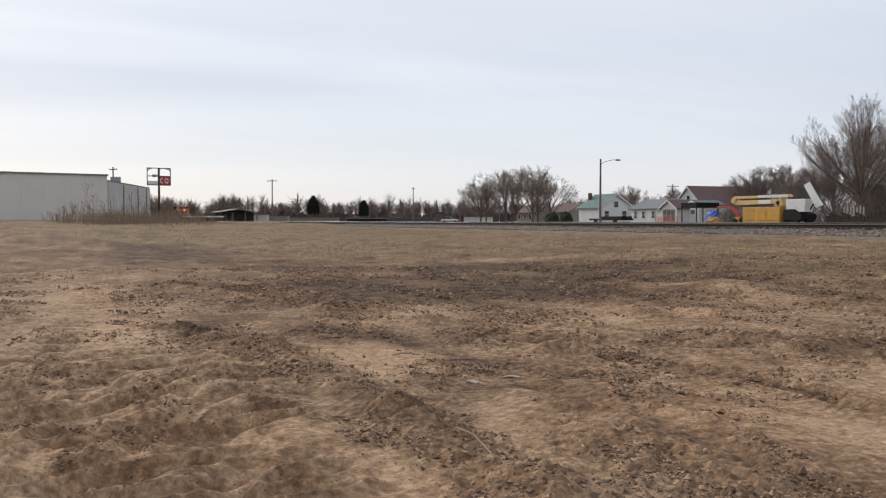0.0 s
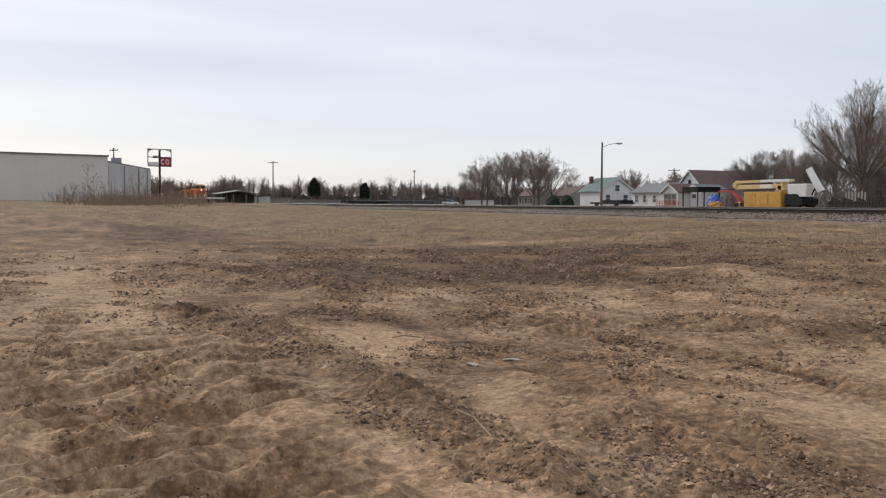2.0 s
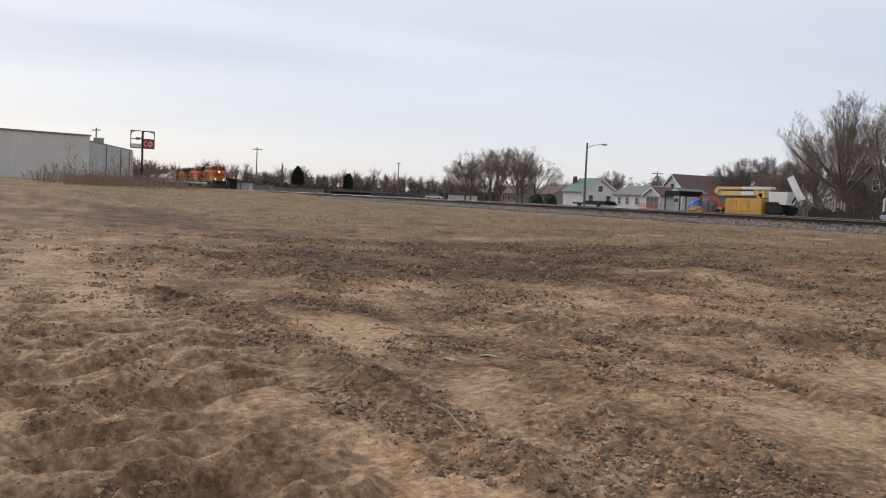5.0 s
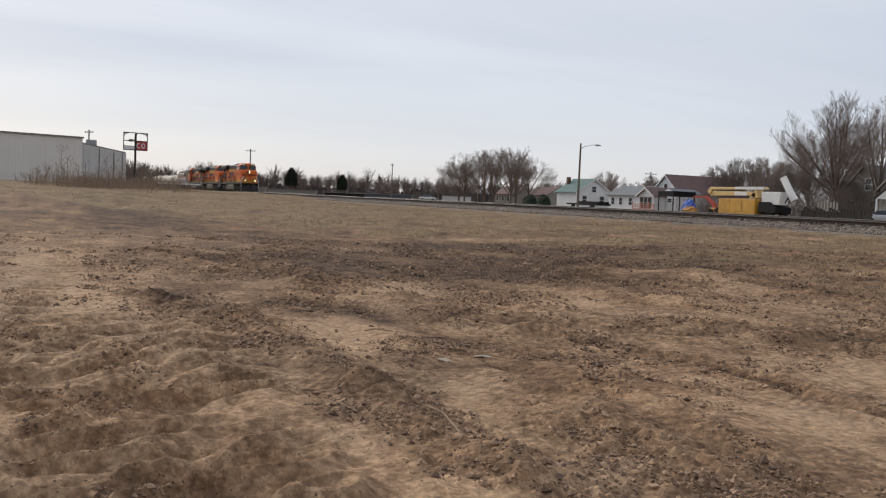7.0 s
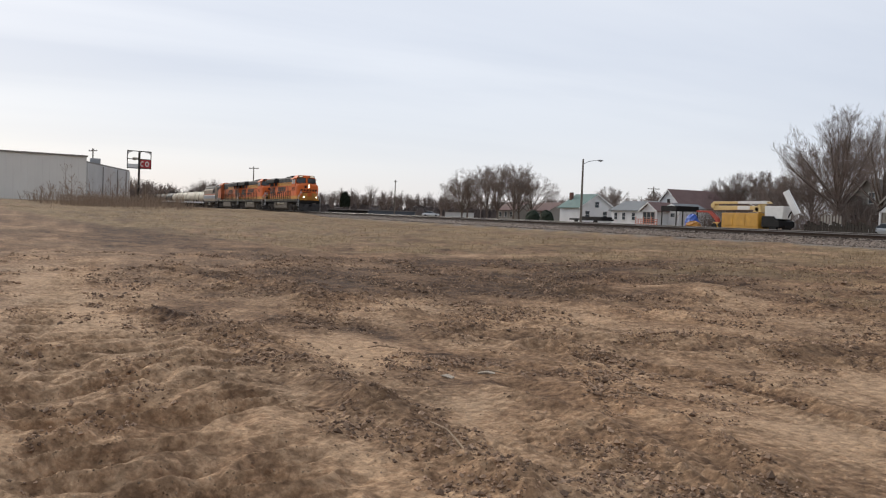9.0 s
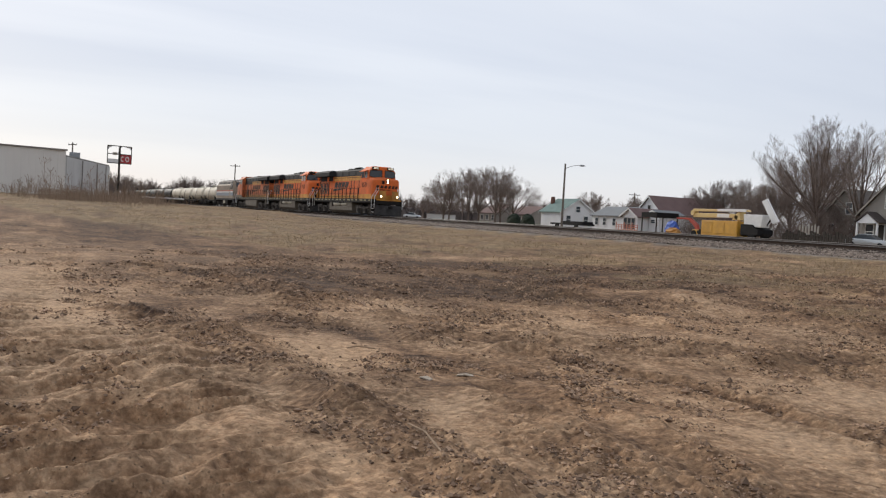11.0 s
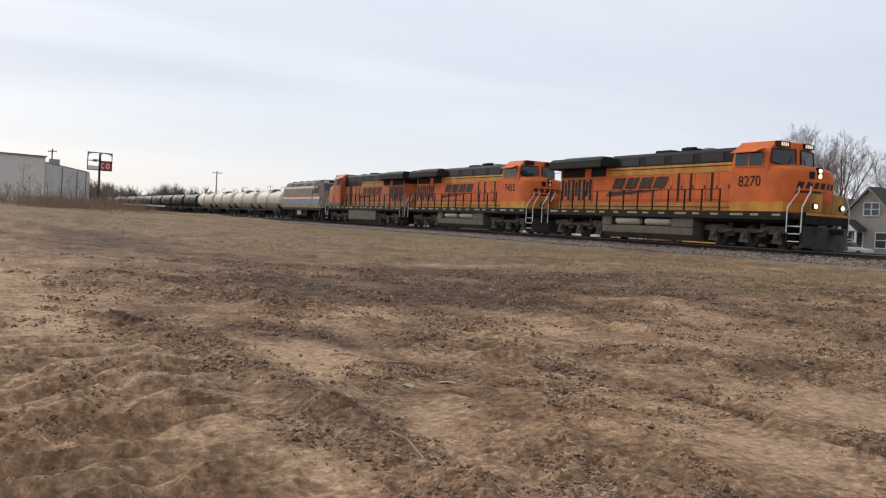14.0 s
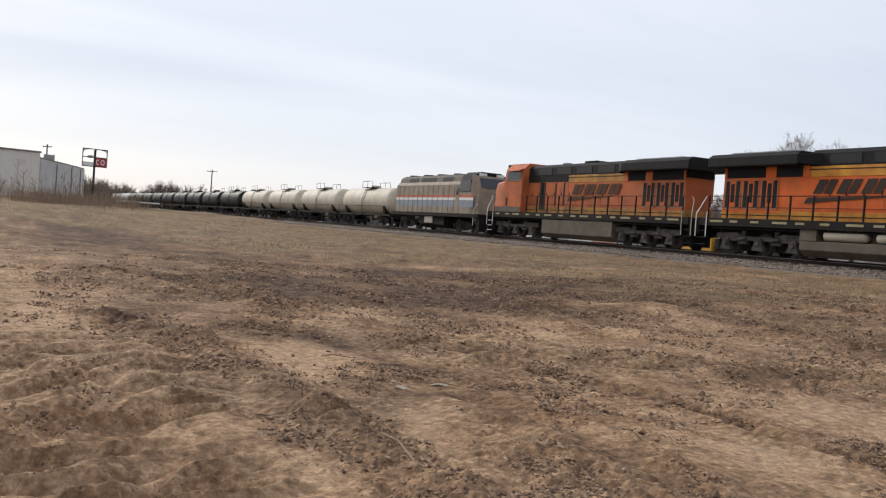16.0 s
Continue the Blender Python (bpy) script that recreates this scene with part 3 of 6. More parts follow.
def ground():
    """One sheet out to the horizon, in rings about the lot, fine where the lot is churned."""
    bearings = np.concatenate([np.arange(30, 102, 0.13), np.arange(102, 390, 4.0)])
    rings, r = [0.0001], 0.5
    while r < 2600:
        rings.append(r)
        r += 0.35 if r < 3.8 else (max(0.016, r * r / 3400) if r < 46 else r * 0.05)
    rr = np.array(rings)
    a = np.radians(bearings)
    x = np.outer(rr, -np.sin(a)) + 0.3
    y = np.outer(rr, np.cos(a)) - 0.3
    z = ground_z(x, y)
    n, k = len(rr), len(bearings)
    cover = np.ones((n, k, 4))
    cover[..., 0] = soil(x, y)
    cover[..., 1] = grass_share(x, y)
    toe = TRACK_Y - 3.3
    cover[..., 2] = np.clip(step(toe - 0.5, toe + 0.5, y + 0.8 * fbm(x * 0.5, y * 0.5, 51, 3)) * step(TRACK_Y + 4, TRACK_Y + 2.5, y), 0, 1)
    i, j = np.meshgrid(np.arange(n - 1), np.arange(k), indexing="ij")
    j2 = (j + 1) % k
    quads = np.stack([i * k + j, i * k + j2, (i + 1) * k + j2, (i + 1) * k + j], -1).reshape(-1, 4)[:, ::-1]
    me = bpy.data.meshes.new("ground")
    me.vertices.add(n * k)
    me.vertices.foreach_set("co", np.stack([x, y, z], -1).ravel())
    me.loops.add(quads.size)
    me.loops.foreach_set("vertex_index", quads.ravel())
    me.polygons.add(len(quads))
    me.polygons.foreach_set("loop_start", np.arange(0, quads.size, 4))
    me.update(calc_edges=True)
    me.validate()
    at = me.color_attributes.new("cover", "FLOAT_COLOR", "POINT")
    at.data.foreach_set("color", cover.reshape(-1))
    me.polygons.foreach_set("use_smooth", [True] * len(me.polygons))
    me.materials.append(ground_material())
    return tagged(new("ground", me), "bare rutted dirt lot with patches of dry grass", "ground", kind="structure")


ground()


def gravel_bed():
    """Packed crushed stone: every cell a stone of its own tone."""
    m = material("packed_ballast", (0.20, 0.172, 0.155), 0.92, vary=0.3, scale=0.6, bump=0)
    n, l = m.node_tree.nodes, m.node_tree.links
    tc, vor, tone = n.new("ShaderNodeTexCoord"), n.new("ShaderNodeTexVoronoi"), n.new("ShaderNodeValToRGB")
    vor.inputs["Scale"].default_value = 13
    l.new(tc.outputs["Object"], vor.inputs["Vector"])
    ramp_of(tone, [(0.2, (0.07, 0.053, 0.042)), (0.8, (0.28, 0.225, 0.185))])
    l.new(vor.outputs["Color"], tone.inputs[0])
    l.new(tone.outputs[0], n["Principled BSDF"].inputs["Base Color"])
    bp = n.new("ShaderNodeBump")
    bp.invert = True
    bp.inputs["Strength"].default_value, bp.inputs["Distance"].default_value = 1.0, 0.06
    l.new(vor.outputs["Distance"], bp.inputs["Height"])
    l.new(bp.outputs[0], n["Principled BSDF"].inputs["Normal"])
    return m


GRAVEL_BED = gravel_bed()


def ballast():
    rng = np.random.RandomState(4)
    xs = np.concatenate([np.arange(-420, -120, 2.0), np.arange(-120, 12, 0.22), np.arange(12, 120, 2.0)])
    prof = [(-3.6, -0.80), (-3.1, -0.62), (-2.75, -0.45), (-2.4, -0.30), (-2.1, -0.28), (-1.8, -0.27), (-1.2, -0.28), (-0.8, -0.27), (0, -0.20),
            (0.8, -0.2), (1.3, -0.19), (1.9, -0.19), (2.4, -0.30), (3.0, -0.6), (3.8, -0.85)]
    fine = []
    for (a, za), (b, zb) in zip(prof, prof[1:]):
        m = max(1, int(round((b - a) / 0.1))) if a < -1.5 else max(1, int((b - a) / 0.4))
        fine += [(a + (b - a) * s / m, za + (zb - za) * s / m) for s in range(m)]
    fine.append(prof[-1])
    n, k = len(xs), len(fine)
    v = np.zeros((n, k, 3))
    v[..., 0] = xs[:, None] + rng.uniform(-0.05, 0.05, (n, k))
    v[..., 1] = TRACK_Y + np.array([p[0] for p in fine])[None]
    v[..., 2] = RAIL_Z + np.array([p[1] for p in fine])[None] + rng.uniform(-0.035, 0.03, (n, k)) + 0.05 * fbm(v[..., 0] * 0.4, v[..., 1] * 0.8, 61, 3)
    i, j = np.meshgrid(np.arange(n - 1), np.arange(k - 1), indexing="ij")
    q = np.stack([i * k + j, (i + 1) * k + j, (i + 1) * k + j + 1, i * k + j + 1], -1).reshape(-1, 4)
    me = bpy.data.meshes.new("ballast")
    me.from_pydata(v.reshape(-1, 3).tolist(), [], q.tolist())
    me.materials.append(GRAVEL_BED)
    tagged(new("ballast", me), "bed of crushed grey stone under the track", "ballast", kind="structure")


ballast()


def rail(y, name, up=0.0):
    """A T-section rail: head, web and foot."""
    prof = [(-0.07, -0.18), (0.07, -0.18), (0.07, -0.165), (0.012, -0.14), (0.012, -0.045), (0.036, -0.035), (0.036, -0.008), (0.028, -0.003), (-0.028, -0.003),
            (-0.036, -0.008), (-0.036, -0.035), (-0.012, -0.045), (-0.012, -0.14), (-0.07, -0.165)]
    head = [(0.037, -0.034), (0.037, -0.008), (0.028, 0.001), (-0.028, 0.001), (-0.037, -0.008), (-0.037, -0.034)]
    track_rail = thing(name, "steel rail with a polished head and rusty web", "rail", kind="structure", m=pose(0, y, RAIL_Z + up))
    part("web", Build().prism(prof, -420, 120), RUST, track_rail)
    part("rail_head", Build().prism(head, -420, 120), STEEL, track_rail, "shiny worn rail head")


rail(TRACK_Y - 0.7525, "rail")
rail(TRACK_Y + 0.7525, "rail", 0.06)


def ties():
    rng = random.Random(3)
    b = Build()
    x = -330.0
    while x < 60:
        w = rng.uniform(0.10, 0.12)
        dy = rng.uniform(-0.06, 0.06)
        b.box(x - w, x + w, TRACK_Y - 1.3 + dy, TRACK_Y + 1.3 + dy, RAIL_Z - 0.34, RAIL_Z - 0.172 + rng.uniform(-0.01, 0.006))
        x += 0.5
    solid("ties", b, TIE, "row of dark creosoted wooden ties bedded in ballast", "ties", kind="stuff")


ties()


def scatter(name, mat, label, category, count, where, size, seed, flat=0.6, spread=0.0):
    """Loose stones or clods: small uneven eight-sided lumps."""
    rng = np.random.RandomState(seed)
    base = np.array([(1, 0, 0), (0, 1, 0), (-1, 0, 0), (0, -1, 0), (0, 0, 1), (0, 0, -1)], float)
    tri = np.array([(0, 1, 4), (1, 2, 4), (2, 3, 4), (3, 0, 4), (1, 0, 5), (2, 1, 5), (3, 2, 5), (0, 3, 5)])
    xy = where(rng, count)
    n = len(xy)
    s = size(rng, n) * (0.75 + np.hypot(xy[:, 0], xy[:, 1]) * spread)
    a = rng.uniform(0, 6.28, n)
    v = np.repeat(base[None], n, 0) * rng.uniform(0.55, 1.25, (n, 6, 1))
    v[:, :4, 2] = rng.uniform(-0.35, 0.5, (n, 4))
    v[:, 4, :2] = rng.uniform(-0.45, 0.45, (n, 2))
    v[..., 0] *= rng.uniform(0.7, 1.5, (n, 1))
    c, sn = np.cos(a)[:, None], np.sin(a)[:, None]
    vx, vy = v[..., 0] * c - v[..., 1] * sn, v[..., 0] * sn + v[..., 1] * c
    out_v = np.stack([vx * s[:, None] + xy[:, :1], vy * s[:, None] + xy[:, 1:2], v[..., 2] * s[:, None] * flat + (xy[:, 2] + s * flat * 0.25)[:, None]], -1)
    f = (tri[None] + 6 * np.arange(n)[:, None, None]).reshape(-1, 3)
    me = bpy.data.meshes.new(name)
    me.from_pydata(out_v.reshape(-1, 3).tolist(), [], f.tolist())
    me.materials.append(mat)
    return tagged(new(name, me), label, category, kind="stuff")


def on_lot(rng, count):
    r = 4.4 * (7.0 ** rng.uniform(0, 1, count))
    a = np.radians(rng.uniform(34, 98, count))
    x, y = -r * np.sin(a), r * np.cos(a)
    keep = (y < 22) & (cloddy(x, y) * (0.42 + 0.58 * step(5.0, 10.0, r)) * (1.0 + 2.4 * fbm(x * 1.6, y * 2.0, 71, 4, 0.6)) > rng.uniform(0.3, 2.2, count))
    x, y = x[keep], y[keep]
    return np.stack([x, y, ground_z(x, y)], -1)


def clod_sizes(rng, n):
    return 0.005 + 0.010 * rng.uniform(0, 1, n) ** 2 + 0.024 * rng.uniform(0, 1, n) ** 12


scatter("clods", CLOD, "loose clods and pebbles strewn over the dirt", "clods", 330000, on_lot, clod_sizes, 8, 0.85, 0.05)


def on_ballast(rng, count):
    x = -rng.uniform(0, 1, count) ** 1.3 * 110 + 5
    t = rng.uniform(0, 1, count)
    y = TRACK_Y - 1.7 - 1.4 * t
    z = RAIL_Z - 0.24 - np.clip((1.4 * t - 0.3) / 1.5, 0, 1) * 0.55 + rng.uniform(-0.02, 0.02, count)
    gz = ground_z(x, y)
    return np.stack([x, y, np.maximum(z, gz)], -1)


scatter("ballast_stones", GRAVEL, "loose crushed stones on the ballast shoulder", "stones", 16000, on_ballast, lambda rng, n: rng.uniform(0.034, 0.087, n), 12, 0.9)


def blades(name, mat, label, category, xy, tall, wide, lean, seed):
    """Grass or stalks, each a thin folded blade standing on the ground."""
    rng = np.random.RandomState(seed)
    n = len(xy)
    z = ground_z(xy[:, 0], xy[:, 1])
    a = rng.uniform(0, 6.28, n)
    h = tall * rng.uniform(0.5, 1.3, n)
    w = wide * rng.uniform(0.6, 1.4, n)
    la, lb = rng.uniform(0, 6.28, n), lean * rng.uniform(0, 1, n) * h
    ca, sa = np.cos(a) * w, np.sin(a) * w
    p = np.stack([xy[:, 0], xy[:, 1], z - 0.02], -1)
    tip = p + np.stack([np.cos(la) * lb, np.sin(la) * lb, h], -1)
    mid = p * 0.45 + tip * 0.55 - np.stack([np.cos(la) * lb * 0.2, np.sin(la) * lb * 0.2, h * 0 - 0.04 * h], -1)
    side = np.stack([ca, sa, 0 * a], -1)
    v = np.stack([p - side, p + side, mid + side * 0.6, mid - side * 0.6, tip], 1)
    k = 5 * np.arange(n)[:, None]
    me = bpy.data.meshes.new(name)
    faces = [tuple(r) for r in (k + np.array([0, 1, 2, 3])).tolist()] + [tuple(r) for r in (k + np.array([3, 2, 4])).tolist()]
    me.from_pydata(v.reshape(-1, 3).tolist(), [], faces)
    me.materials.append(mat)
    return tagged(new(name, me), label, category, kind="stuff")


def grass_places(count, seed):
    rng = np.random.RandomState(seed)
    r = 16 * (9.0 ** rng.uniform(0, 1, count))
    a = np.radians(rng.uniform(34, 98, count))
    x, y = -r * np.sin(a), r * np.cos(a)
    keep = (grass_share(x, y) * (0.45 + 1.3 * (fbm(x * 0.9, y * 0.9, 81, 3) + 0.35)) > rng.uniform(0.2, 1.0, count)) & (y < TRACK_Y - 3.0)
    return np.stack([x[keep], y[keep]], -1)


blades("dry_grass", STRAW, "short dry straw-coloured grass", "grass", grass_places(190000, 5), 0.07, 0.008, 1.3, 6)

CARD = material("weathered_cardboard", (0.50, 0.42, 0.33), 0.9, vary=0.4, scale=14.0)
DRYSTICK = material("dry_stick", (0.33, 0.235, 0.155), 0.9, vary=0.3, scale=9.0)


def on_dirt(x, y, rz=0.0, dz=0.0):
    return pose(x, y, float(ground_z(np.array([x]), np.array([y]))[0]) + dz, 0, 0, rz)


for x, y, rz, ln in ((-5.35, 2.5, -5, 0.75), (-7.9, 4.15, 60, 0.34), (-6.4, 4.9, 20, 0.3), (-9.6, 3.6, 75, 0.35)):
    solid("stick", Build().path([(-ln / 2, 0, 0.03), (-ln * 0.1, 0.02, 0.05), (ln / 2, -0.02, 0.03)], 0.007, 6), DRYSTICK, "dry broken stick lying on the dirt", "stick", "dry sticks", m=on_dirt(x, y, rz))
for x, y, rz in ((-8.0, 4.15, 55), (-7.9, 3.65, 20)):
    solid("scrap", Build().add([(-0.16, -0.06, 0.02), (0.0, -0.08, 0.05), (0.17, -0.04, 0.02), (0.15, 0.06, 0.03), (0.0, 0.05, 0.06), (-0.14, 0.07, 0.02), (-0.16, -0.06, 0.0), (0.0, -0.08, 0.03), (0.17, -0.04, 0.0), (0.15, 0.06, 0.01), (0.0, 0.05, 0.04), (-0.14, 0.07, 0.0)],
                               [(0, 1, 4, 5), (1, 2, 3, 4), (11, 10, 7, 6), (10, 9, 8, 7), (0, 6, 7, 1), (1, 7, 8, 2), (2, 8, 9, 3), (3, 9, 10, 4), (4, 10, 11, 5), (5, 11, 6, 0)]), CARD, "pale curled scrap of cardboard on the dirt", "scrap", "scraps", m=on_dirt(x, y, rz, -0.005) @ Matrix.Scale(0.55, 4))

# ---- the train ----
MARKING = material("worn_pale_yellow_marking", (0.42, 0.36, 0.20), 0.6, vary=0.4, scale=5)
GRILLETRIM = material("dusty_orange_edge", (0.42, 0.23, 0.13), 0.8, vary=0.3, scale=4)
ROOFPANEL = material("sooty_roof_panel", (0.028, 0.028, 0.03), 0.6, vary=0.3, scale=2)
OLD_EMBLEM = material("faded_dark_emblem", (0.10, 0.05, 0.03), 0.8)
EMBLEM = material("dark_emblem_paint", (0.045, 0.026, 0.018), 0.6)
def mirrored(b):
    """The same piece once on each side of the long axis."""
    other = Build()
    other.v = [(x, -y, z) for x, y, z in b.v]
    other.f = [tuple(reversed(f)) for f in b.f]
    return [b, other]


def wheelset(parent, x, r=0.53):
    b = Build()
    for s in (-1, 1):
        y = 0.72 * s
        b.turned([(y - 0.07 * s, r * 0.45), (y - 0.07 * s, r + 0.03), (y - 0.04 * s, r + 0.03), (y - 0.04 * s, r), (y + 0.07 * s, r - 0.01), (y + 0.07 * s, r * 0.85), (y + 0.02 * s, r * 0.8), (y + 0.02 * s, r * 0.3), (y + 0.09 * s, r * 0.22), (y + 0.09 * s, 0.05)], 20, "y")
    b.rod((0, -0.75, 0), (0, 0.75, 0), 0.09, n=10)
    ob = part("wheelset", b, TRUCK, parent, "steel wheel pair on its axle", smooth=True)
    ob.matrix_basis = pose(x, 0, r)
    ob["radius"] = r
    return ob


def six_wheel_truck(parent, cx, pitch=2.05):
    b = Build()
    xs = [cx - pitch, cx, cx + pitch]
    top = [(cx - 2.75, 0.72), (cx - 2.75, 0.98), (cx - 1.4, 1.02), (cx - 1.0, 0.86), (cx + 1.0, 0.86), (cx + 1.4, 1.02), (cx + 2.75, 0.98), (cx + 2.75, 0.72),
           (cx + 1.6, 0.62), (cx + 0.6, 0.66), (cx - 0.6, 0.66), (cx - 1.6, 0.62)]
    b.prism(top, -1.20, -1.02, "y")
    for x in xs:
        b.prism([(x - 0.36, 0.22), (x + 0.36, 0.22), (x + 0.24, 0.48), (x + 0.17, 0.78), (x - 0.17, 0.78), (x - 0.24, 0.48)], -1.28, -1.05, "y")
        b.rod((x, -1.34, 0.55), (x, -1.2, 0.55), 0.13, n=10)
    for x in (cx - 1.02, cx + 1.02):
        b.prism([(x - 0.30, 0.50), (x + 0.30, 0.50), (x + 0.22, 0.82), (x - 0.22, 0.82)], -1.17, -1.0, "y")
        b.rod((x, -1.12, 0.8), (x, -1.12, 1.12), 0.12, n=8)
        b.rod((x - 0.25, -1.25, 0.70), (x + 0.25, -1.25, 0.76), 0.075, n=8)
    part("truck_frame", mirrored(b), TRUCK, parent, "cast steel truck frame grey with road dust", bevel=0.015)
    for x in xs:
        wheelset(parent, x)


def handrail(parent, pts, mat=BLACK, r=0.021):
    part("handrail", Build().path(pts, r), mat, parent)


def slanted(b, x0, x1, z0, z1, y, lean=0.25):
    k = (z1 - z0) * lean
    b.add([(x0, y, z0), (x1, y, z0), (x1 + k, y, z1), (x0 + k, y, z1), (x0, y + 0.012, z0), (x1, y + 0.012, z0), (x1 + k, y + 0.012, z1), (x0 + k, y + 0.012, z1)],
          [(0, 1, 2, 3), (7, 6, 5, 4), (0, 4, 5, 1), (1, 5, 6, 2), (2, 6, 7, 3), (3, 7, 4, 0)])


def hood_emblem(parent, mat, x0, wide, z0, tall, y, side):
    """A slanting emblem on the hood: four bold plain blocks over a tapering bar."""
    b = Build()
    w = wide / 4.0
    for i in range(4):
        u = x0 + i * w
        slanted(b, u, u + 0.40 * w, z0, z0 + tall, y, 0.55)
        slanted(b, u + 0.46 * w, u + 0.80 * w, z0, z0 + tall, y, 0.55)
    b.add([(x0 - 0.45, y, z0 - 0.42), (x0 - 0.25, y, z0 - 0.16), (x0 + wide * 0.9, y, z0 - 0.12), (x0 + wide * 0.45, y, z0 - 0.24), (x0 - 0.45, y + 0.01, z0 - 0.42)], [(0, 1, 2, 3)])
    if side > 0:
        b.v = [(2 * x0 + wide - x, -yy, z) for x, yy, z in b.v]
        b.f = [tuple(f) for f in b.f]
    part("emblem", b, mat, parent, "bold slanting dark emblem with a bar below")


def locomotive(number, label, paint, band, lit, old=False):
    loco = thing("locomotive", label, "locomotive", "locomotives of the train")
    # underframe, deck and pilots
    # low middle box is added to block daylight between the trucks, as motors would
    part("underframe", Build().box(-10.75, 9.35, -1.38, 1.38, 1.36, 1.62).box(-10.2, 9.3, -0.62, 0.62, 0.2, 1.36), FRAME, loco)
    part("side_sill", mirrored(Build().box(-10.75, 9.35, -1.52, -1.38, 1.28, 1.66)), FRAME, loco, "black side sill with worn markings", bevel=0.02)
    for i in range(15):
        x = -10.0 + i * 1.32
        part("reflective_marking", mirrored(Build().box(x, x + (0.5 if i % 3 else 0.85), -1.526, -1.518, 1.46, 1.56)), MARKING, loco, "worn pale yellow reflective strip")
    # long hood: lower band, orange side, upper band, black top
    part("hood_band", Build().box(-9.8, 5.75, -0.99, 0.99, 1.62, 2.06), band, loco, "thin yellow band along the foot of the hood", bevel=0.02)
    part("hood", Build().box(-9.8, 5.75, -0.97, 0.97, 2.06, 3.70), paint, loco, "orange hood side with doors", bevel=0.02)
    end = 1.0 if old else 5.75
    if old:
        part("upper_panel", Build().box(1.0, 5.75, -0.985, 0.985, 3.62, 4.02), FRAME, loco, "sooty panel under the roof")
        part("soot_door", mirrored(Build().box(3.6, 4.25, -1.0, -0.97, 1.9, 3.6)), FENCEWOOD, loco, "soot-stained dark door")
        part("cab_vent", mirrored(Build().box(7.55, 7.75, -1.515, -1.49, 2.05, 2.6)), BLACK, loco, "small dark vent on the cab side")
    part("upper_band", Build().box(-4.6, end, -0.99, 0.99, 3.56, 4.02), band, loco, "yellow band under the roof", bevel=0.015)
    part("band_line", mirrored(Build().box(-4.6, end, -1.0, -0.985, 3.86, 3.90)), BLACK, loco, "thin black line in the yellow band")
    part("lower_line", mirrored(Build().box(-9.8, 5.75, -1.0, -0.985, 1.84, 1.875)), BLACK, loco, "thin black line in the yellow band")
    part("hood_roof", Build().prism([(-0.97, 4.02), (0.97, 4.02), (0.97, 4.56), (0.76, 4.74), (-0.76, 4.74), (-0.97, 4.56)], -4.6, 5.78), BLACK, loco, "black hood roof with chamfered edges", bevel=0.02)
    # black here also takes in the shade the wing casts below it
    part("radiator_throat", Build().box(-9.75, -4.6, -0.98, 0.98, 3.58, 4.10), BLACK, loco, "air intake below the radiator, its black holding the wing's shade")
    wing = Build().prism([(-1.50, 4.06), (1.50, 4.06), (1.53, 4.12), (1.53, 4.52), (1.25, 4.70), (-1.25, 4.70), (-1.53, 4.52), (-1.53, 4.12)], -10.45, -4.9)
    wing.add([(-4.9, -1.53, 4.12), (-4.9, 1.53, 4.12), (-4.9, 1.53, 4.52), (-4.9, -1.53, 4.52), (-4.0, -0.98, 4.06), (-4.0, 0.98, 4.06), (-4.0, 0.98, 4.58), (-4.0, -0.98, 4.58)],
             [(0, 1, 5, 4), (1, 2, 6, 5), (2, 3, 7, 6), (3, 0, 4, 7)])
    part("radiator_wing", wing, BLACK, loco, "black overhanging radiator hood", bevel=0.02)
    part("radiator_screen", Build().box(-9.4, -5.6, -1.0, 1.0, 4.70, 4.78), GALV, loco, "grey screen on top of the radiator")
    for x0, x1 in ((-9.75, -9.6), (-7.1, -6.5), (-4.95, -4.6)):
        part("radiator_strut", mirrored(Build().box(x0, x1, -1.02, -0.9, 3.56, 4.07)), paint, loco)
    # intake grilles at the back of the hood
    for k in range(3):
        x0 = -9.7 + k * 1.16
        part("grille_frame", mirrored(Build().box(x0, x0 + 1.08, -0.995, -0.965, 1.98, 3.52)), paint, loco)
        trim = Build()
        for x in (x0 + 0.02, x0 + 1.02):
            trim.box(x, x + 0.045, -1.008, -0.99, 2.14, 3.5)
        trim.box(x0 + 0.02, x0 + 1.06, -1.008, -0.99, 2.14, 2.20).box(x0 + 0.02, x0 + 1.06, -1.008, -0.99, 3.46, 3.5)
        part("grille_trim", mirrored(trim), GRILLETRIM, loco, "dusty pale edge round the intake")
        slats = Build()
        for s in range(3):
            slats.box(x0 + 0.09 + s * 0.33, x0 + 0.34 + s * 0.33, -1.004, -0.985, 2.22 + (0.22 if s == 1 else 0), 3.44 - (0.12 if s == 1 else 0))
        part("grille", mirrored(slats), BLACK, loco, "dark upright intake grilles")
    # engine room doors
    for i in range(11):
        x0 = -4.2 + i * 0.86
        if x0 > 5.0:
            break
        b = mirrored(Build().box(x0 + 0.02, x0 + 0.84, -0.985, -0.965, 2.16, 3.54))
        part("hood_door", b, paint, loco, bevel=0.006)
        part("door_latch", mirrored(Build().box(x0 + 0.70, x0 + 0.76, -1.0, -0.98, 2.75, 2.95)), FRAME, loco)
    for x in (1.35, 2.3, 3.85):
        part("hood_joint", mirrored(Build().box(x, x + 0.15, -1.0, -0.98, 2.14, 3.56)), BLACK, loco, "dark upright gap in the hood side")
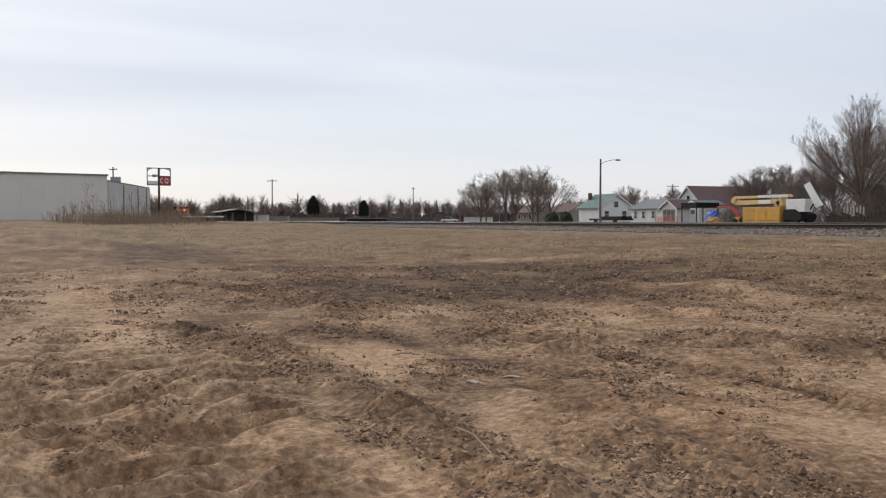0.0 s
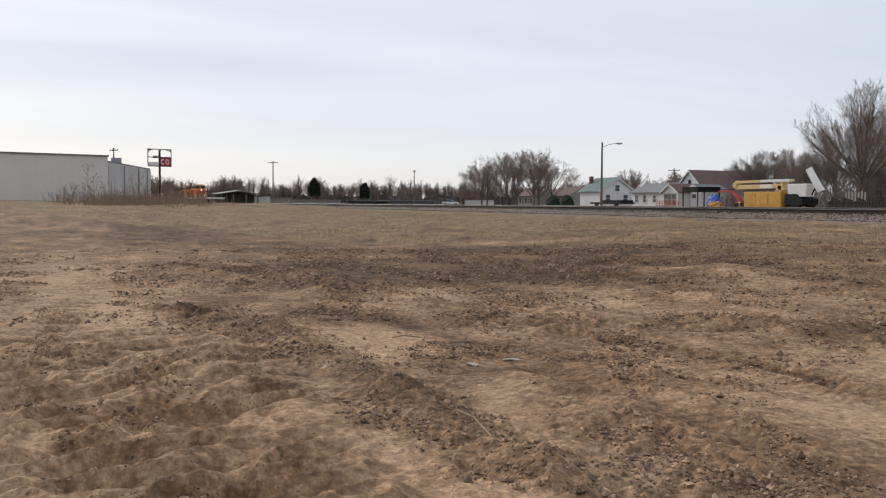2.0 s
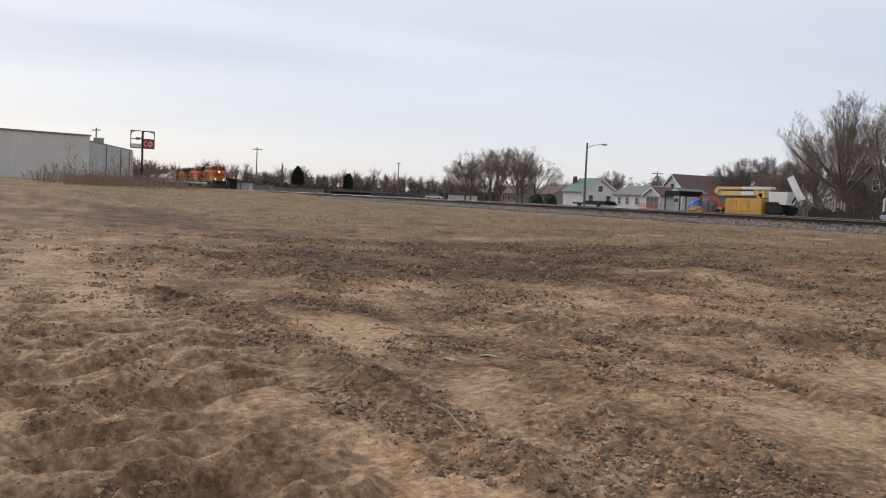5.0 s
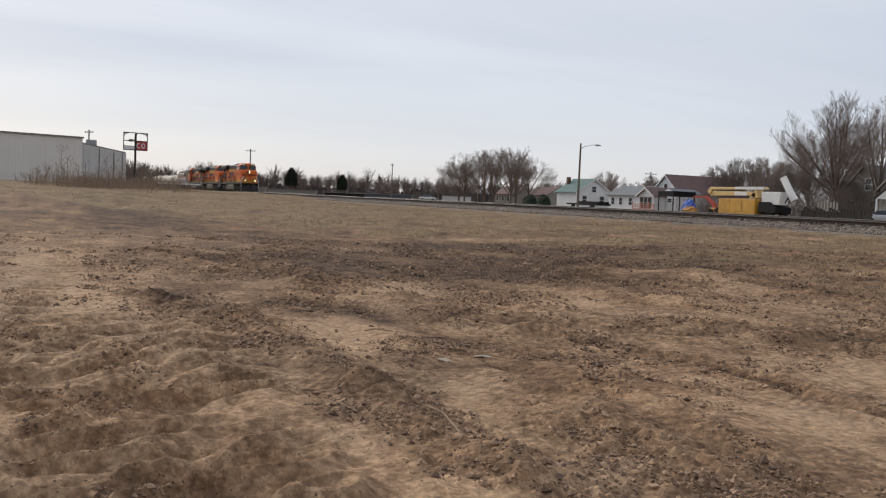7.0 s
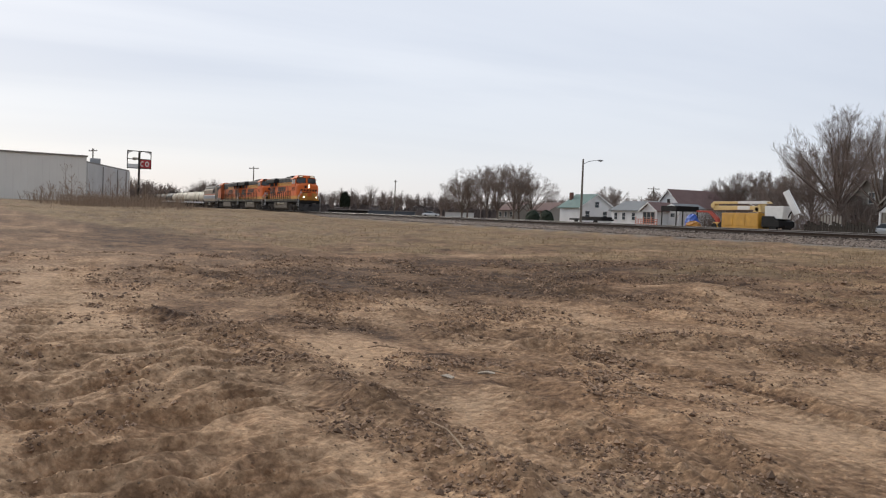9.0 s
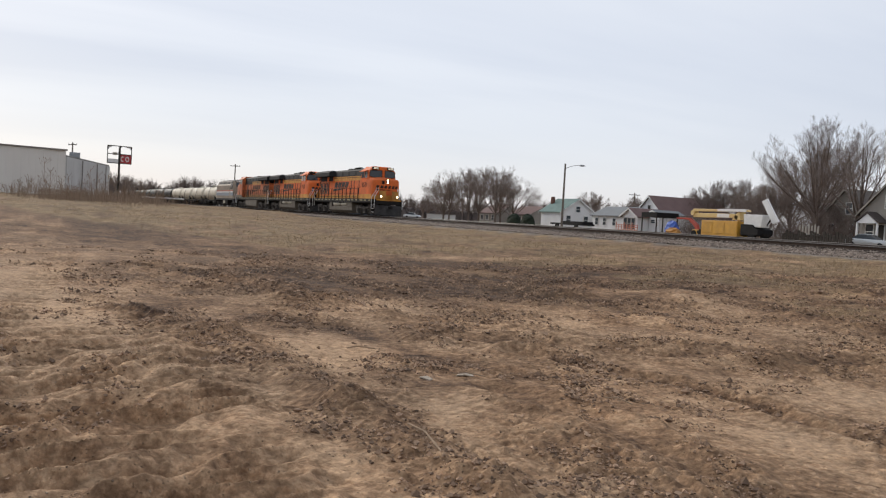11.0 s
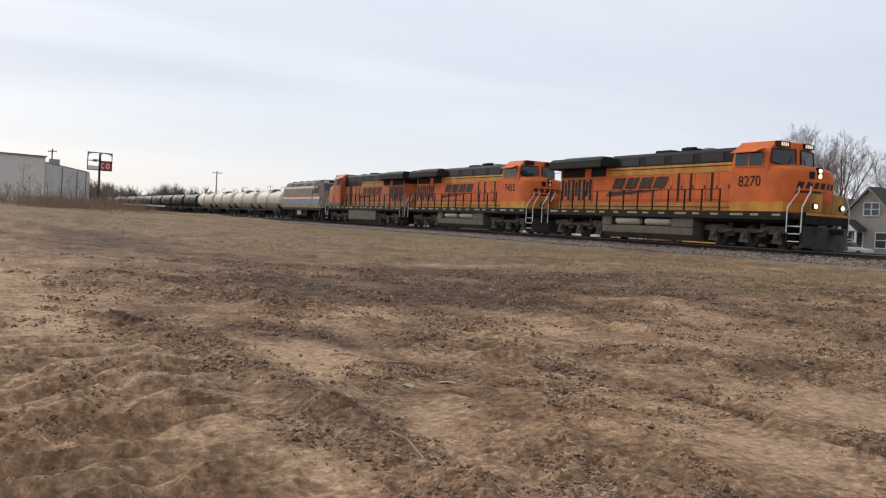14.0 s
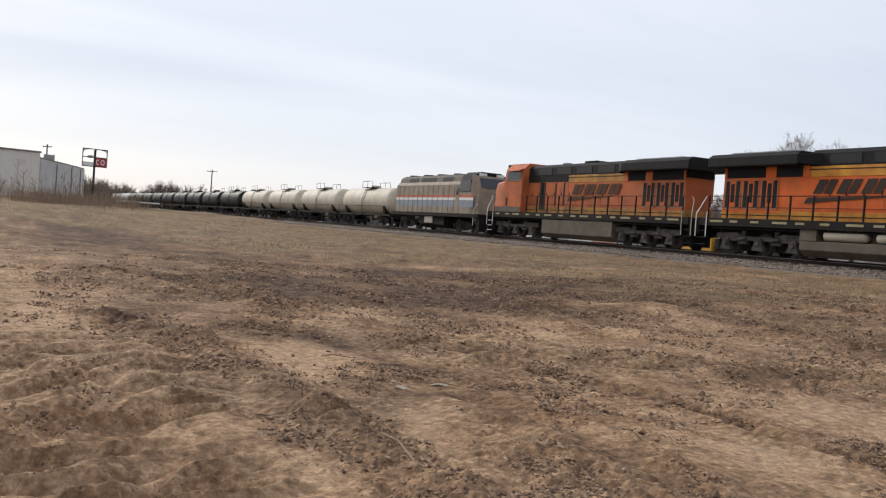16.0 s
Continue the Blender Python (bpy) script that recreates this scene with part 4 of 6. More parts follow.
    for x in (-3.6, -1.4, 0.8, 3.0):
        part("roof_panel", mirrored(Build().prism([(-0.985, 4.10), (-0.985, 4.52), (-0.955, 4.52), (-0.955, 4.10)], x, x + 1.6)), ROOFPANEL, loco)
    part("exhaust_stack", Build().box(-1.2, 0.1, -0.5, 0.5, 4.7, 4.90), FRAME, loco, bevel=0.03)
    part("roof_vent", Build().turned([(4.72, 0.36), (4.86, 0.36), (4.90, 0.28)], 16, "z").moved(pose(2.6, 0, 0)), GALV, loco, "round roof fan cover")
    if not old:
        part("roof_antenna_rack", Build().box(1.0, 1.7, -0.55, 0.45, 4.7, 4.94).rod((1.2, -0.4, 4.94), (1.2, 0.3, 5.02), 0.05), FRAME, loco)
    # cab
    cab = Build().prism([(-1.50, 1.62), (1.50, 1.62), (1.50, 3.78), (1.38, 4.52), (0.95, 4.90), (-0.95, 4.90), (-1.38, 4.52), (-1.50, 3.78)], 5.75, 8.05)
    part("cab", cab, paint, loco, "orange cab with a rounded roof", bevel=0.04)
    part("cab_band", mirrored(Build().box(5.78, 9.1, -1.512, -1.495, 1.66, 2.10 if not old else 2.0)), band if not old else TANKGREY, loco, "scuffed yellow band below the cab")
    # cab front and blunt faceted nose
    face = Build()
    face.add([(8.05, -1.50, 3.60), (8.05, -1.50, 3.80), (8.05, -1.38, 4.52), (8.05, -0.95, 4.90), (8.05, 0.95, 4.90), (8.05, 1.38, 4.52), (8.05, 1.50, 3.80), (8.05, 1.50, 3.60),
              (8.34, -0.10, 4.80), (8.34, 0.10, 4.80), (8.46, -0.10, 3.62), (8.46, 0.10, 3.62)],
             [(0, 1, 2, 8, 10), (2, 3, 8), (3, 4, 9, 8), (4, 5, 9), (5, 6, 7, 11, 9), (10, 8, 9, 11)])
    part("cab_front", face, paint, loco, "orange cab front")
    nose = Build()
    foot = [(8.0, -1.50), (9.15, -1.50), (9.42, -1.36), (9.74, -0.50), (9.74, 0.50), (9.42, 1.36), (9.15, 1.50), (8.0, 1.50)]
    rims = [(1.62, 0.0, 0.0), (3.22, 0.0, 0.0), (3.52, 0.05, 0.05), (3.64, 0.18, 0.14)]
    rise = [0.14, 0.02, -0.04, 0.02, 0.02, -0.04, 0.02, 0.14]
    for z, back, narrow in rims:
        top = z > 3.2
        for (x, y), up in zip(foot, rise):
            nose.v.append((x - (back if x > 8.5 else 0), y * (1 - narrow / 1.5), z + (up if top else 0)))
    nose.f += [(j * 8 + i, j * 8 + i + 1, (j + 1) * 8 + i + 1, (j + 1) * 8 + i) for j in range(3) for i in range(7)]
    k = len(nose.v)
    nose.v += [(8.4, -0.25, 3.86), (8.4, 0.25, 3.86)]
    nose.f += [(24, 25, 26, k), (26, 27, k), (27, 28, k + 1, k), (28, 29, k + 1), (29, 30, 31, k + 1), (24, k, k + 1, 31)]
    part("nose", nose, paint, loco, "orange wide blunt nose with chamfered corners", bevel=0.03, smooth=True)
    lip = [(x * 1.0012, y * 1.006) for x, y in foot[1:7]]
    part("nose_band", Build().add([(x, y, 1.66) for x, y in lip] + [(x, y, 2.06) for x, y in lip], [(i, i + 1, i + 7, i + 6) for i in range(5)]), band, loco, "yellow band round the foot of the nose")
    for s in (-1, 1):
        glass = Build().add([(8.09, s * 1.42, 3.90), (8.33, s * 0.62, 3.74), (8.46, s * 0.16, 3.84), (8.385, s * 0.16, 4.52), (8.10, s * 1.32, 4.48)], [(0, 1, 2, 3, 4)])
        glass.v = [(x + 0.025, y, z) for x, y, z in glass.v]
        screen = part("windscreen", glass, GLASS, loco, "dark slanting windscreen")
        rim = [Vector(p) + Vector((0.005, s * 0.005, 0)) for p in glass.v]
        part("windscreen_frame", Build().path(rim + rim[:1], 0.025), BLACK, screen)
        part("wiper", Build().path([rim[1] + Vector((0.03, 0, 0)), (rim[1] + rim[3]) * 0.5 + Vector((0.03, 0, 0))], 0.014, 5), BLACK, screen)
        side = part("side_window", Build().box(5.98, 7.72, s * 1.478 - 0.03, s * 1.478 + 0.03, 3.72, 4.36), GLASS, loco, "dark sliding cab windows")
        part("window_post", Build().box(6.80, 6.88, s * 1.49 - 0.03, s * 1.47 + 0.03, 3.72, 4.36), paint, side)
        part("window_frame", Build().path([(5.95, s * 1.5, 3.70), (7.75, s * 1.5, 3.70), (7.75, s * 1.45, 4.38), (5.95, s * 1.45, 4.38), (5.95, s * 1.5, 3.70)], 0.03), paint, side)
        part("sunshade", Build().add([(5.85, s * 1.38, 4.52), (7.65, s * 1.38, 4.52), (7.45, s * 1.74, 4.34), (5.85, s * 1.74, 4.34), (5.85, s * 1.38, 4.55), (7.65, s * 1.38, 4.55), (7.45, s * 1.74, 4.37), (5.85, s * 1.74, 4.37)],
                                     [(0, 1, 2, 3), (7, 6, 5, 4), (3, 2, 6, 7), (0, 3, 7, 4), (1, 5, 6, 2)]), paint, loco, "orange sunshade over the cab window")
        board = part("number_board", Build().box(8.02, 8.34, s * 0.80 - 0.34, s * 0.80 + 0.34, 4.60, 4.84), FRAME, loco, "number board housing")
        if lit:
            bars = Build()
            for i in range(4):
                bars.box(8.342, 8.347, s * 0.80 - 0.25 + i * 0.13, s * 0.80 - 0.16 + i * 0.13, 4.64, 4.80)
            part("number_bars", bars, BOARDGLOW, board, "pale lit bars")
        letters_m = Matrix.Translation((6.95, s * 1.508, 2.80)) @ (pose(0, 0, 0, 90, 0, 0) if s < 0 else pose(0, 0, 0, 90, 0, 180))
        if number:
            letters(number, 0.72, FRAME, loco, letters_m, "road_number")
        # ditch lights, steps, front rails
        ditch = part("ditch_light", Build().rod((10.2, s * 0.88, 1.92), (10.36, s * 0.88, 1.92), 0.14, n=14), FRAME, loco)
        if lit:
            part("ditch_lens", Build().rod((10.361, s * 0.88, 1.92), (10.38, s * 0.88, 1.92), 0.095, n=14), LAMPGLOW, ditch, "lit ditch light")
        stair = Build()
        for i in range(4):
            stair.box(9.42, 10.15, s * 1.32 - 0.17, s * 1.32 + 0.17, 0.36 + i * 0.33, 0.40 + i * 0.33)
        stair.box(9.36, 9.42, s * 1.32 - 0.2, s * 1.32 + 0.18, 0.3, 1.62).box(10.15, 10.21, s * 1.32 - 0.2, s * 1.32 + 0.18, 0.3, 1.62)
        steps = part("front_steps", stair, FRAME, loco, "black boarding steps")
        part("step_edge", Build().box(9.45, 10.12, s * 1.50 - 0.012, s * 1.50 + 0.012, 0.35, 0.385).box(9.45, 10.12, s * 1.50 - 0.012, s * 1.50 + 0.012, 0.68, 0.715).box(9.45, 10.12, s * 1.5 - 0.012, s * 1.5 + 0.012, 1.01, 1.045), WHITE, steps, "white step edges")
        for x in (9.38, 10.2):
            handrail(loco, [(x, s * 1.53, 0.75), (x, s * 1.53, 1.85), (x + 0.25 * (1 if x < 10 else 0.3), s * 1.15, 2.55), (x + 0.25 * (1 if x < 10 else 0.3), s * 1.15, 2.78)], WHITE, 0.026)
        back = Build()
        for i in range(4):
            back.box(-10.95, -10.3, s * 1.32 - 0.17, s * 1.32 + 0.17, 0.36 + i * 0.33, 0.40 + i * 0.33)
        part("rear_steps", back, FRAME, loco, "black boarding steps")
        for x in (-10.98, -10.25):
            handrail(loco, [(x, s * 1.53, 0.75), (x, s * 1.53, 1.85), (x + 0.2, s * 1.25, 2.5), (x + 0.35, s * 1.25, 2.7)], WHITE if not old else AIRTANK, 0.026)
        # walkway rails
        rail_pts = [(-10.2 + i * 1.27, s * 1.47) for i in range(13)]
        for x, y in rail_pts:
            part("railing_post", Build().rod((x, y, 1.5), (x, y, 2.72), 0.046, n=6), BLACK, loco)
        handrail(loco, [(rail_pts[0][0], s * 1.47, 2.70), (rail_pts[-1][0], s * 1.47, 2.70)])
        handrail(loco, [(rail_pts[0][0], s * 1.47, 2.18), (rail_pts[-1][0], s * 1.47, 2.18)], BLACK, 0.014)
        hood_emblem(loco, EMBLEM if not old else OLD_EMBLEM, -4.35, 4.9, 2.84, 0.60, -1.012, s)
    # headlights
    lamp = part("headlight_housing", Build().box(9.60, 9.75, -0.16, 0.16, 3.16, 3.66), FRAME, loco, bevel=0.02)
    if lit:
        for z in (3.28, 3.52):
            part("headlight", Build().rod((9.75, 0, z), (9.775, 0, z), 0.088, n=16), LAMPGLOW, lamp, "lit round headlight")
    else:
        for z in (3.28, 3.52):
            part("headlight", Build().rod((9.75, 0, z), (9.775, 0, z), 0.085, n=16), WHITE, lamp, "unlit round headlight")
    em = Build()

    def on_nose(y, z):
        return (9.762 if abs(y) < 0.5 else 9.762 - (abs(y) - 0.5) * 0.372, y, z)

    for i in range(6):
        y0 = -1.20 + i * 0.41
        em.add([on_nose(y0, 2.72), on_nose(y0 + 0.29, 2.72), on_nose(y0 + 0.38, 3.0), on_nose(y0 + 0.09, 3.0)], [(0, 1, 2, 3)])
    em.add([on_nose(-1.28, 2.50), on_nose(-1.1, 2.61), on_nose(-0.5, 2.62), on_nose(-0.5, 2.52)], [(0, 1, 2, 3)])
    em.add([on_nose(-0.5, 2.52), on_nose(-0.5, 2.62), on_nose(0.45, 2.62), on_nose(0.2, 2.55)], [(0, 1, 2, 3)])
    part("nose_emblem", em, EMBLEM, loco, "bold slanting dark emblem on the nose")
    part("nose_window", Build().box(9.68, 9.752, -0.62, -0.34, 3.14, 3.46), BLACK, loco, "small dark hatch beside the headlights", bevel=0.01)
    for y0, y1 in ((-1.05, -0.35), (0.35, 1.05)):
        part("end_plate", Build().box(10.22, 10.25, y0, y1, 1.66, 2.46), YELLOW_DIRTY, loco, "grimy yellow sheet on the front railing", bevel=0.01)
    for y in (-1.05, -0.35, 0.35, 1.05):
        part("railing_post", Build().rod((10.22, y, 1.6), (10.22, y, 2.6), 0.03, n=6), YELLOW_DIRTY, loco)
    part("front_platform", Build().box(9.3, 10.2, -1.45, 1.45, 1.42, 1.60).box(10.08, 10.28, -1.42, 1.42, 1.15, 1.66), FRAME, loco, bevel=0.02)
    if lit:
        part("platform_edge", Build().box(10.285, 10.30, -1.35, 1.35, 1.52, 1.64), YELLOW, loco, "yellow edge of the front platform")
    plow = Build().add([(10.3, -1.5, 0.10), (10.95, -0.45, 0.08), (10.95, 0.45, 0.08), (10.3, 1.5, 0.10), (10.22, -1.42, 1.05), (10.45, -0.45, 1.05), (10.45, 0.45, 1.05), (10.22, 1.42, 1.05),
                        (10.1, -1.48, 0.12), (10.1, 1.48, 0.12), (10.1, -1.42, 1.05), (10.1, 1.42, 1.05)],
                       [(0, 1, 5, 4), (1, 2, 6, 5), (2, 3, 7, 6), (0, 4, 10, 8), (3, 9, 11, 7), (8, 10, 11, 9), (4, 5, 6, 7, 11, 10), (0, 8, 9, 3, 2, 1)])
    part("snowplow", plow, PLOW, loco, "black dusty snowplow", bevel=0.05)
    part("rear_platform", Build().box(-10.95, -10.2, -1.45, 1.45, 1.42, 1.60).box(-10.98, -10.8, -1.5, 1.5, 0.9, 1.64), FRAME, loco)
    for x0, x1 in ((10.2, 11.15), (-11.15, -10.7)):
        part("coupler", Build().box(x0, x1, -0.12, 0.12, 0.74, 0.98), FRAME, loco, bevel=0.04)
    # fuel tank and air tanks
    if old:
        tank = Build().prism([(-1.48, 0.45), (-1.48, 1.25), (1.48, 1.25), (1.48, 0.40), (1.1, 0.13), (-1.1, 0.13)], -4.4, 3.0)
        part("fuel_tank", tank, TANKGREY, loco, "dusty brown-grey fuel tank", bevel=0.03)
    else:
        tank = Build().prism([(-1.42, 0.42), (-1.42, 0.80), (-0.95, 0.82), (-0.95, 1.28), (0.95, 1.28), (0.95, 0.82), (1.42, 0.80), (1.42, 0.42), (1.05, 0.13), (-1.05, 0.13)], -4.5, 3.2)
        part("fuel_tank", tank, TANKGREY, loco, "dusty grey fuel tank", bevel=0.03)
        for s in (-1, 1):
            for x0, x1 in ((-3.35, -1.15), (-0.75, 1.40)):
                part("air_tank", Build().turned([(x0, 0.10), (x0 + 0.06, 0.19), (x0 + 0.14, 0.225), (x1 - 0.14, 0.225), (x1 - 0.06, 0.19), (x1, 0.10)], 18).moved(pose(0, s * 1.2, 1.06)), AIRTANK, loco, "pale grey air tank", smooth=True)
            part("equipment_box", Build().box(1.55, 3.2, s * 1.2 - 0.24, s * 1.2 + 0.24, 0.8, 1.28), TANKGREY, loco, bevel=0.02)
            part("equipment_box", Build().box(-4.5, -3.6, s * 1.2 - 0.24, s * 1.2 + 0.24, 0.8, 1.28), TANKGREY, loco, bevel=0.02)
    for s in (-1, 1):
        part("pipe", Build().rod((-10, s * 1.35, 1.20), (9.2, s * 1.35, 1.22), 0.04), FRAME, loco)
    six_wheel_truck(loco, -7.05)
    six_wheel_truck(loco, 6.6)
    return loco


def four_wheel_truck(parent, cx, half=0.89, r=0.46, big=1.0):
    b = Build()
    b.prism([(cx - half - 0.32, 0.36), (cx - half - 0.32, 0.62), (cx - 0.45, 0.86), (cx + 0.45, 0.86), (cx + half + 0.32, 0.62), (cx + half + 0.32, 0.36), (cx + half - 0.3, 0.36), (cx + 0.35, 0.20), (cx - 0.35, 0.20), (cx - half + 0.3, 0.36)], -1.10, -0.92, "y")
    for x in (cx - half, cx + half):
        b.rod((x, -1.2, r), (x, -1.0, r), 0.14, n=10)
    for x in (cx - 0.15, cx + 0.15):
        b.rod((x, -1.12, 0.28), (x, -1.12, 0.7), 0.1, n=8)
    part("bolster", Build().box(cx - 0.25, cx + 0.25, -1.0, 1.0, 0.5, 0.85), FRAME, parent)
    part("truck_frame", mirrored(b), FRAME, parent, "dark cast steel truck frame")
    for x in (cx - half, cx + half):
        wheelset(parent, x, r)


def tank_car(label, paint, ladder_mat):
    """A tank car 14.2 m over the couplers."""
    car = thing("tank_car", label, "tank car", "tank cars of the train")
    r, zc = 1.28, 2.42
    prof = [(-6.35, 0.15), (-6.32, 0.55), (-6.2, 0.95), (-6.0, 1.18), (-5.75, 1.27), (-5.6, r), (5.6, r), (5.75, 1.27), (6.0, 1.18), (6.2, 0.95), (6.32, 0.55), (6.35, 0.15)]
    tank = part("tank", Build().turned(prof, 36).moved(pose(0, 0, zc)), paint, car, smooth=True)
    for x in (-5.6, -2.8, 0.0, 2.8, 5.6):
        part("seam", Build().turned([(x - 0.03, r - 0.02), (x - 0.03, r + 0.008), (x + 0.03, r + 0.008), (x + 0.03, r - 0.02)], 36).moved(pose(0, 0, zc)), paint, tank)
    part("dome", Build().turned([(zc + r - 0.1, 0.45), (zc + r + 0.22, 0.45), (zc + r + 0.26, 0.40), (zc + r + 0.27, 0.1)], 18, "z"), paint, car)
    plat = Build().box(-1.3, 1.3, -0.95, 0.95, zc + r + 0.0, zc + r + 0.04)
    part("platform", plat, FRAME, car)
    for s in (-1, 1):
        handrail(car, [(-1.3, s * 0.95, zc + r), (-1.3, s * 0.95, zc + r + 0.62), (1.3, s * 0.95, zc + r + 0.62), (1.3, s * 0.95, zc + r)], ladder_mat, 0.022)
        handrail(car, [(0, s * 0.95, zc + r), (0, s * 0.95, zc + r + 0.62)], ladder_mat, 0.02)
        lad = Build().path([(-0.22, s * 1.36, 1.1), (-0.22, s * 1.40, zc), (-0.22, s * 0.98, zc + r)], 0.02).path([(0.22, s * 1.36, 1.1), (0.22, s * 1.40, zc), (0.22, s * 0.98, zc + r)], 0.02)
        for i in range(6):
            lad.rod((-0.22, s * 1.38, 1.2 + i * 0.28), (0.22, s * 1.38, 1.2 + i * 0.28), 0.014)
        part("ladder", lad, ladder_mat, car)
        handrail(car, [(-6.6, s * 1.36, 1.15), (-6.6, s * 1.36, 1.9), (6.6, s * 1.36, 1.9), (6.6, s * 1.36, 1.15)], ladder_mat, 0.018)
    frame_b = Build()
    for s in (-1, 1):
        frame_b.box(-6.75, 6.75, s * 1.2 - 0.09, s * 1.2 + 0.09, 0.98, 1.16)
        frame_b.box(-6.75, -3.6, s * 0.35 - 0.1, s * 0.35 + 0.1, 0.75, 1.2).box(3.6, 6.75, s * 0.35 - 0.1, s * 0.35 + 0.1, 0.75, 1.2)
    for x in (-6.75, 6.6, -4.6, 4.4):
        frame_b.box(x, x + 0.18, -1.3, 1.3, 0.92, 1.2)
    part("underframe", frame_b, FRAME, car, "dark steel underframe")
    for x in (-5.0, 5.0):
        part("saddle", Build().prism([(-1.1, 1.0), (1.1, 1.0), (1.2, 1.9), (0.7, 1.35), (-0.7, 1.35), (-1.2, 1.9)], x - 0.25, x + 0.25), FRAME, car)
    part("bottom_valve", Build().rod((0, 0, 0.55), (0, 0, 1.2), 0.2, n=12), FRAME, car)
    part("brake_cylinder", Build().rod((2.0, -0.7, 0.8), (2.9, -0.7, 0.8), 0.2, n=12), TANKGREY, car)
    for x0, x1 in ((6.7, 7.1), (-7.1, -6.7)):
        part("coupler", Build().box(x0, x1, -0.14, 0.14, 0.72, 1.02), TRUCK, car)
    four_wheel_truck(car, -5.0)
    four_wheel_truck(car, 5.0)
    return car


def cowl_locomotive():
    """A full-width silver passenger locomotive, 17.1 m over the couplers."""
    loco = thing("passenger_locomotive", "silver full-width locomotive with red, white and blue stripes", "locomotive", "locomotives of the train")
    part("side_sill", Build().box(-7.4, 8.0, -1.55, 1.55, 1.15, 1.42), FRAME, loco, bevel=0.02)
    part("body", Build().prism([(-1.53, 1.42), (1.53, 1.42), (1.53, 3.62), (1.30, 3.90), (-1.30, 3.90), (-1.53, 3.62)], -7.15, 4.9), SILVER, loco, "sooty stainless steel body", bevel=0.03)
    roof = Build().prism([(-1.32, 3.86), (1.32, 3.86), (1.20, 4.25), (0.85, 4.46), (-0.85, 4.46), (-1.20, 4.25)], -7.0, 4.9)
    part("roof", roof, SILVER_ROOF, loco, "sooty curved roof", bevel=0.03)
    for x in (-6.4, -3.6, -0.9, 2.0):
        part("roof_fan", Build().turned([(4.44, 0.6), (4.58, 0.6), (4.60, 0.5)], 18, "z").moved(pose(x, 0, 0)), SILVER_ROOF, loco)
    for x0, x1 in ((-5.0, -3.2), (-2.6, 0.2), (1.4, 3.2)):
        part("roof_grille", mirrored(Build().add([(x0, -1.335, 3.9), (x1, -1.335, 3.9), (x1, -1.225, 4.22), (x0, -1.225, 4.22)], [(0, 1, 2, 3)])), BLACK, loco, "dark air grille at the roof edge")
    stripes = ((2.62, 2.80, RED, "red stripe"), (2.42, 2.62, WHITE, "white stripe"), (1.90, 2.42, BLUE, "blue stripe"))
    for z0, z1, m, lab in stripes:
        part("stripe", mirrored(Build().box(-7.12, 7.2, -1.542, -1.528, z0, z1)), m, loco, lab)
    for i in range(12):
        x = -6.45 + i * 0.95
        part("body_rib", mirrored(Build().box(x, x + 0.05, -1.555, -1.53, 1.45, 3.6)), SILVER, loco)
    cab = Build().prism([(-1.53, 1.42), (1.53, 1.42), (1.53, 3.6), (1.28, 4.28), (0.85, 4.52), (-0.85, 4.52), (-1.28, 4.28), (-1.53, 3.6)], 4.9, 6.75)
    part("cab", cab, SILVER, loco, "silver cab with a dark roof", bevel=0.03)
    part("cab_roof", Build().prism([(-1.45, 3.92), (1.45, 3.92), (1.30, 4.32), (0.87, 4.56), (-0.87, 4.56), (-1.30, 4.32)], 4.95, 6.95), BLACK, loco)
    nose = Build().add([(6.75, -1.53, 1.42), (6.75, 1.53, 1.42), (6.75, 1.5, 4.3), (6.75, -1.5, 4.3), (7.7, -1.3, 1.42), (7.7, 1.3, 1.42), (7.55, 1.25, 3.3), (7.55, -1.25, 3.3), (7.1, 1.25, 4.25), (7.1, -1.25, 4.25)],
                       [(0, 4, 7, 3), (1, 2, 6, 5), (4, 5, 6, 7), (7, 6, 8, 9), (3, 7, 9), (2, 8, 6), (3, 9, 8, 2), (0, 1, 5, 4)])
    part("nose", nose, SILVER, loco)
    part("windscreen", Build().add([(7.56, -1.1, 3.36), (7.56, 1.1, 3.36), (7.16, 1.1, 4.1), (7.16, -1.1, 4.1)], [(0, 1, 2, 3)]).moved(Matrix.Translation((0.02, 0, 0.01))), GLASS, loco, "dark windscreen")
    for s in (-1, 1):
        part("side_window", Build().box(5.0, 6.65, s * 1.53 - 0.03, s * 1.53 + 0.03, 3.05, 3.9), GLASS, loco, "dark cab window")
        part("cab_door", Build().box(4.3, 4.9, s * 1.535 - 0.02, s * 1.535 + 0.02, 1.5, 3.5), SILVER, loco, bevel=0.01)
        part("door_window", Build().box(4.42, 4.78, s * 1.55 - 0.02, s * 1.55 + 0.02, 2.8, 3.4), GLASS, loco)
        handrail(loco, [(7.3, s * 1.5, 0.6), (7.3, s * 1.5, 1.7), (7.6, s * 1.35, 2.2)], WHITE, 0.025)
        part("number_board", Build().box(6.9, 7.12, s * 0.75 - 0.3, s * 0.75 + 0.3, 4.26, 4.46), WHITE, loco, "pale number board")
    part("fuel_tank", Build().prism([(-1.35, 0.5), (-1.35, 1.15), (1.35, 1.15), (1.35, 0.5), (1.0, 0.25), (-1.0, 0.25)], -2.4, 2.2), FRAME, loco, bevel=0.02)
    part("battery_box", mirrored(Build().box(-1.2, 0.2, -1.45, -1.3, 0.6, 1.1)), AIRTANK, loco)
    part("pilot", Build().box(7.6, 8.1, -1.4, 1.4, 0.15, 1.3), FRAME, loco)
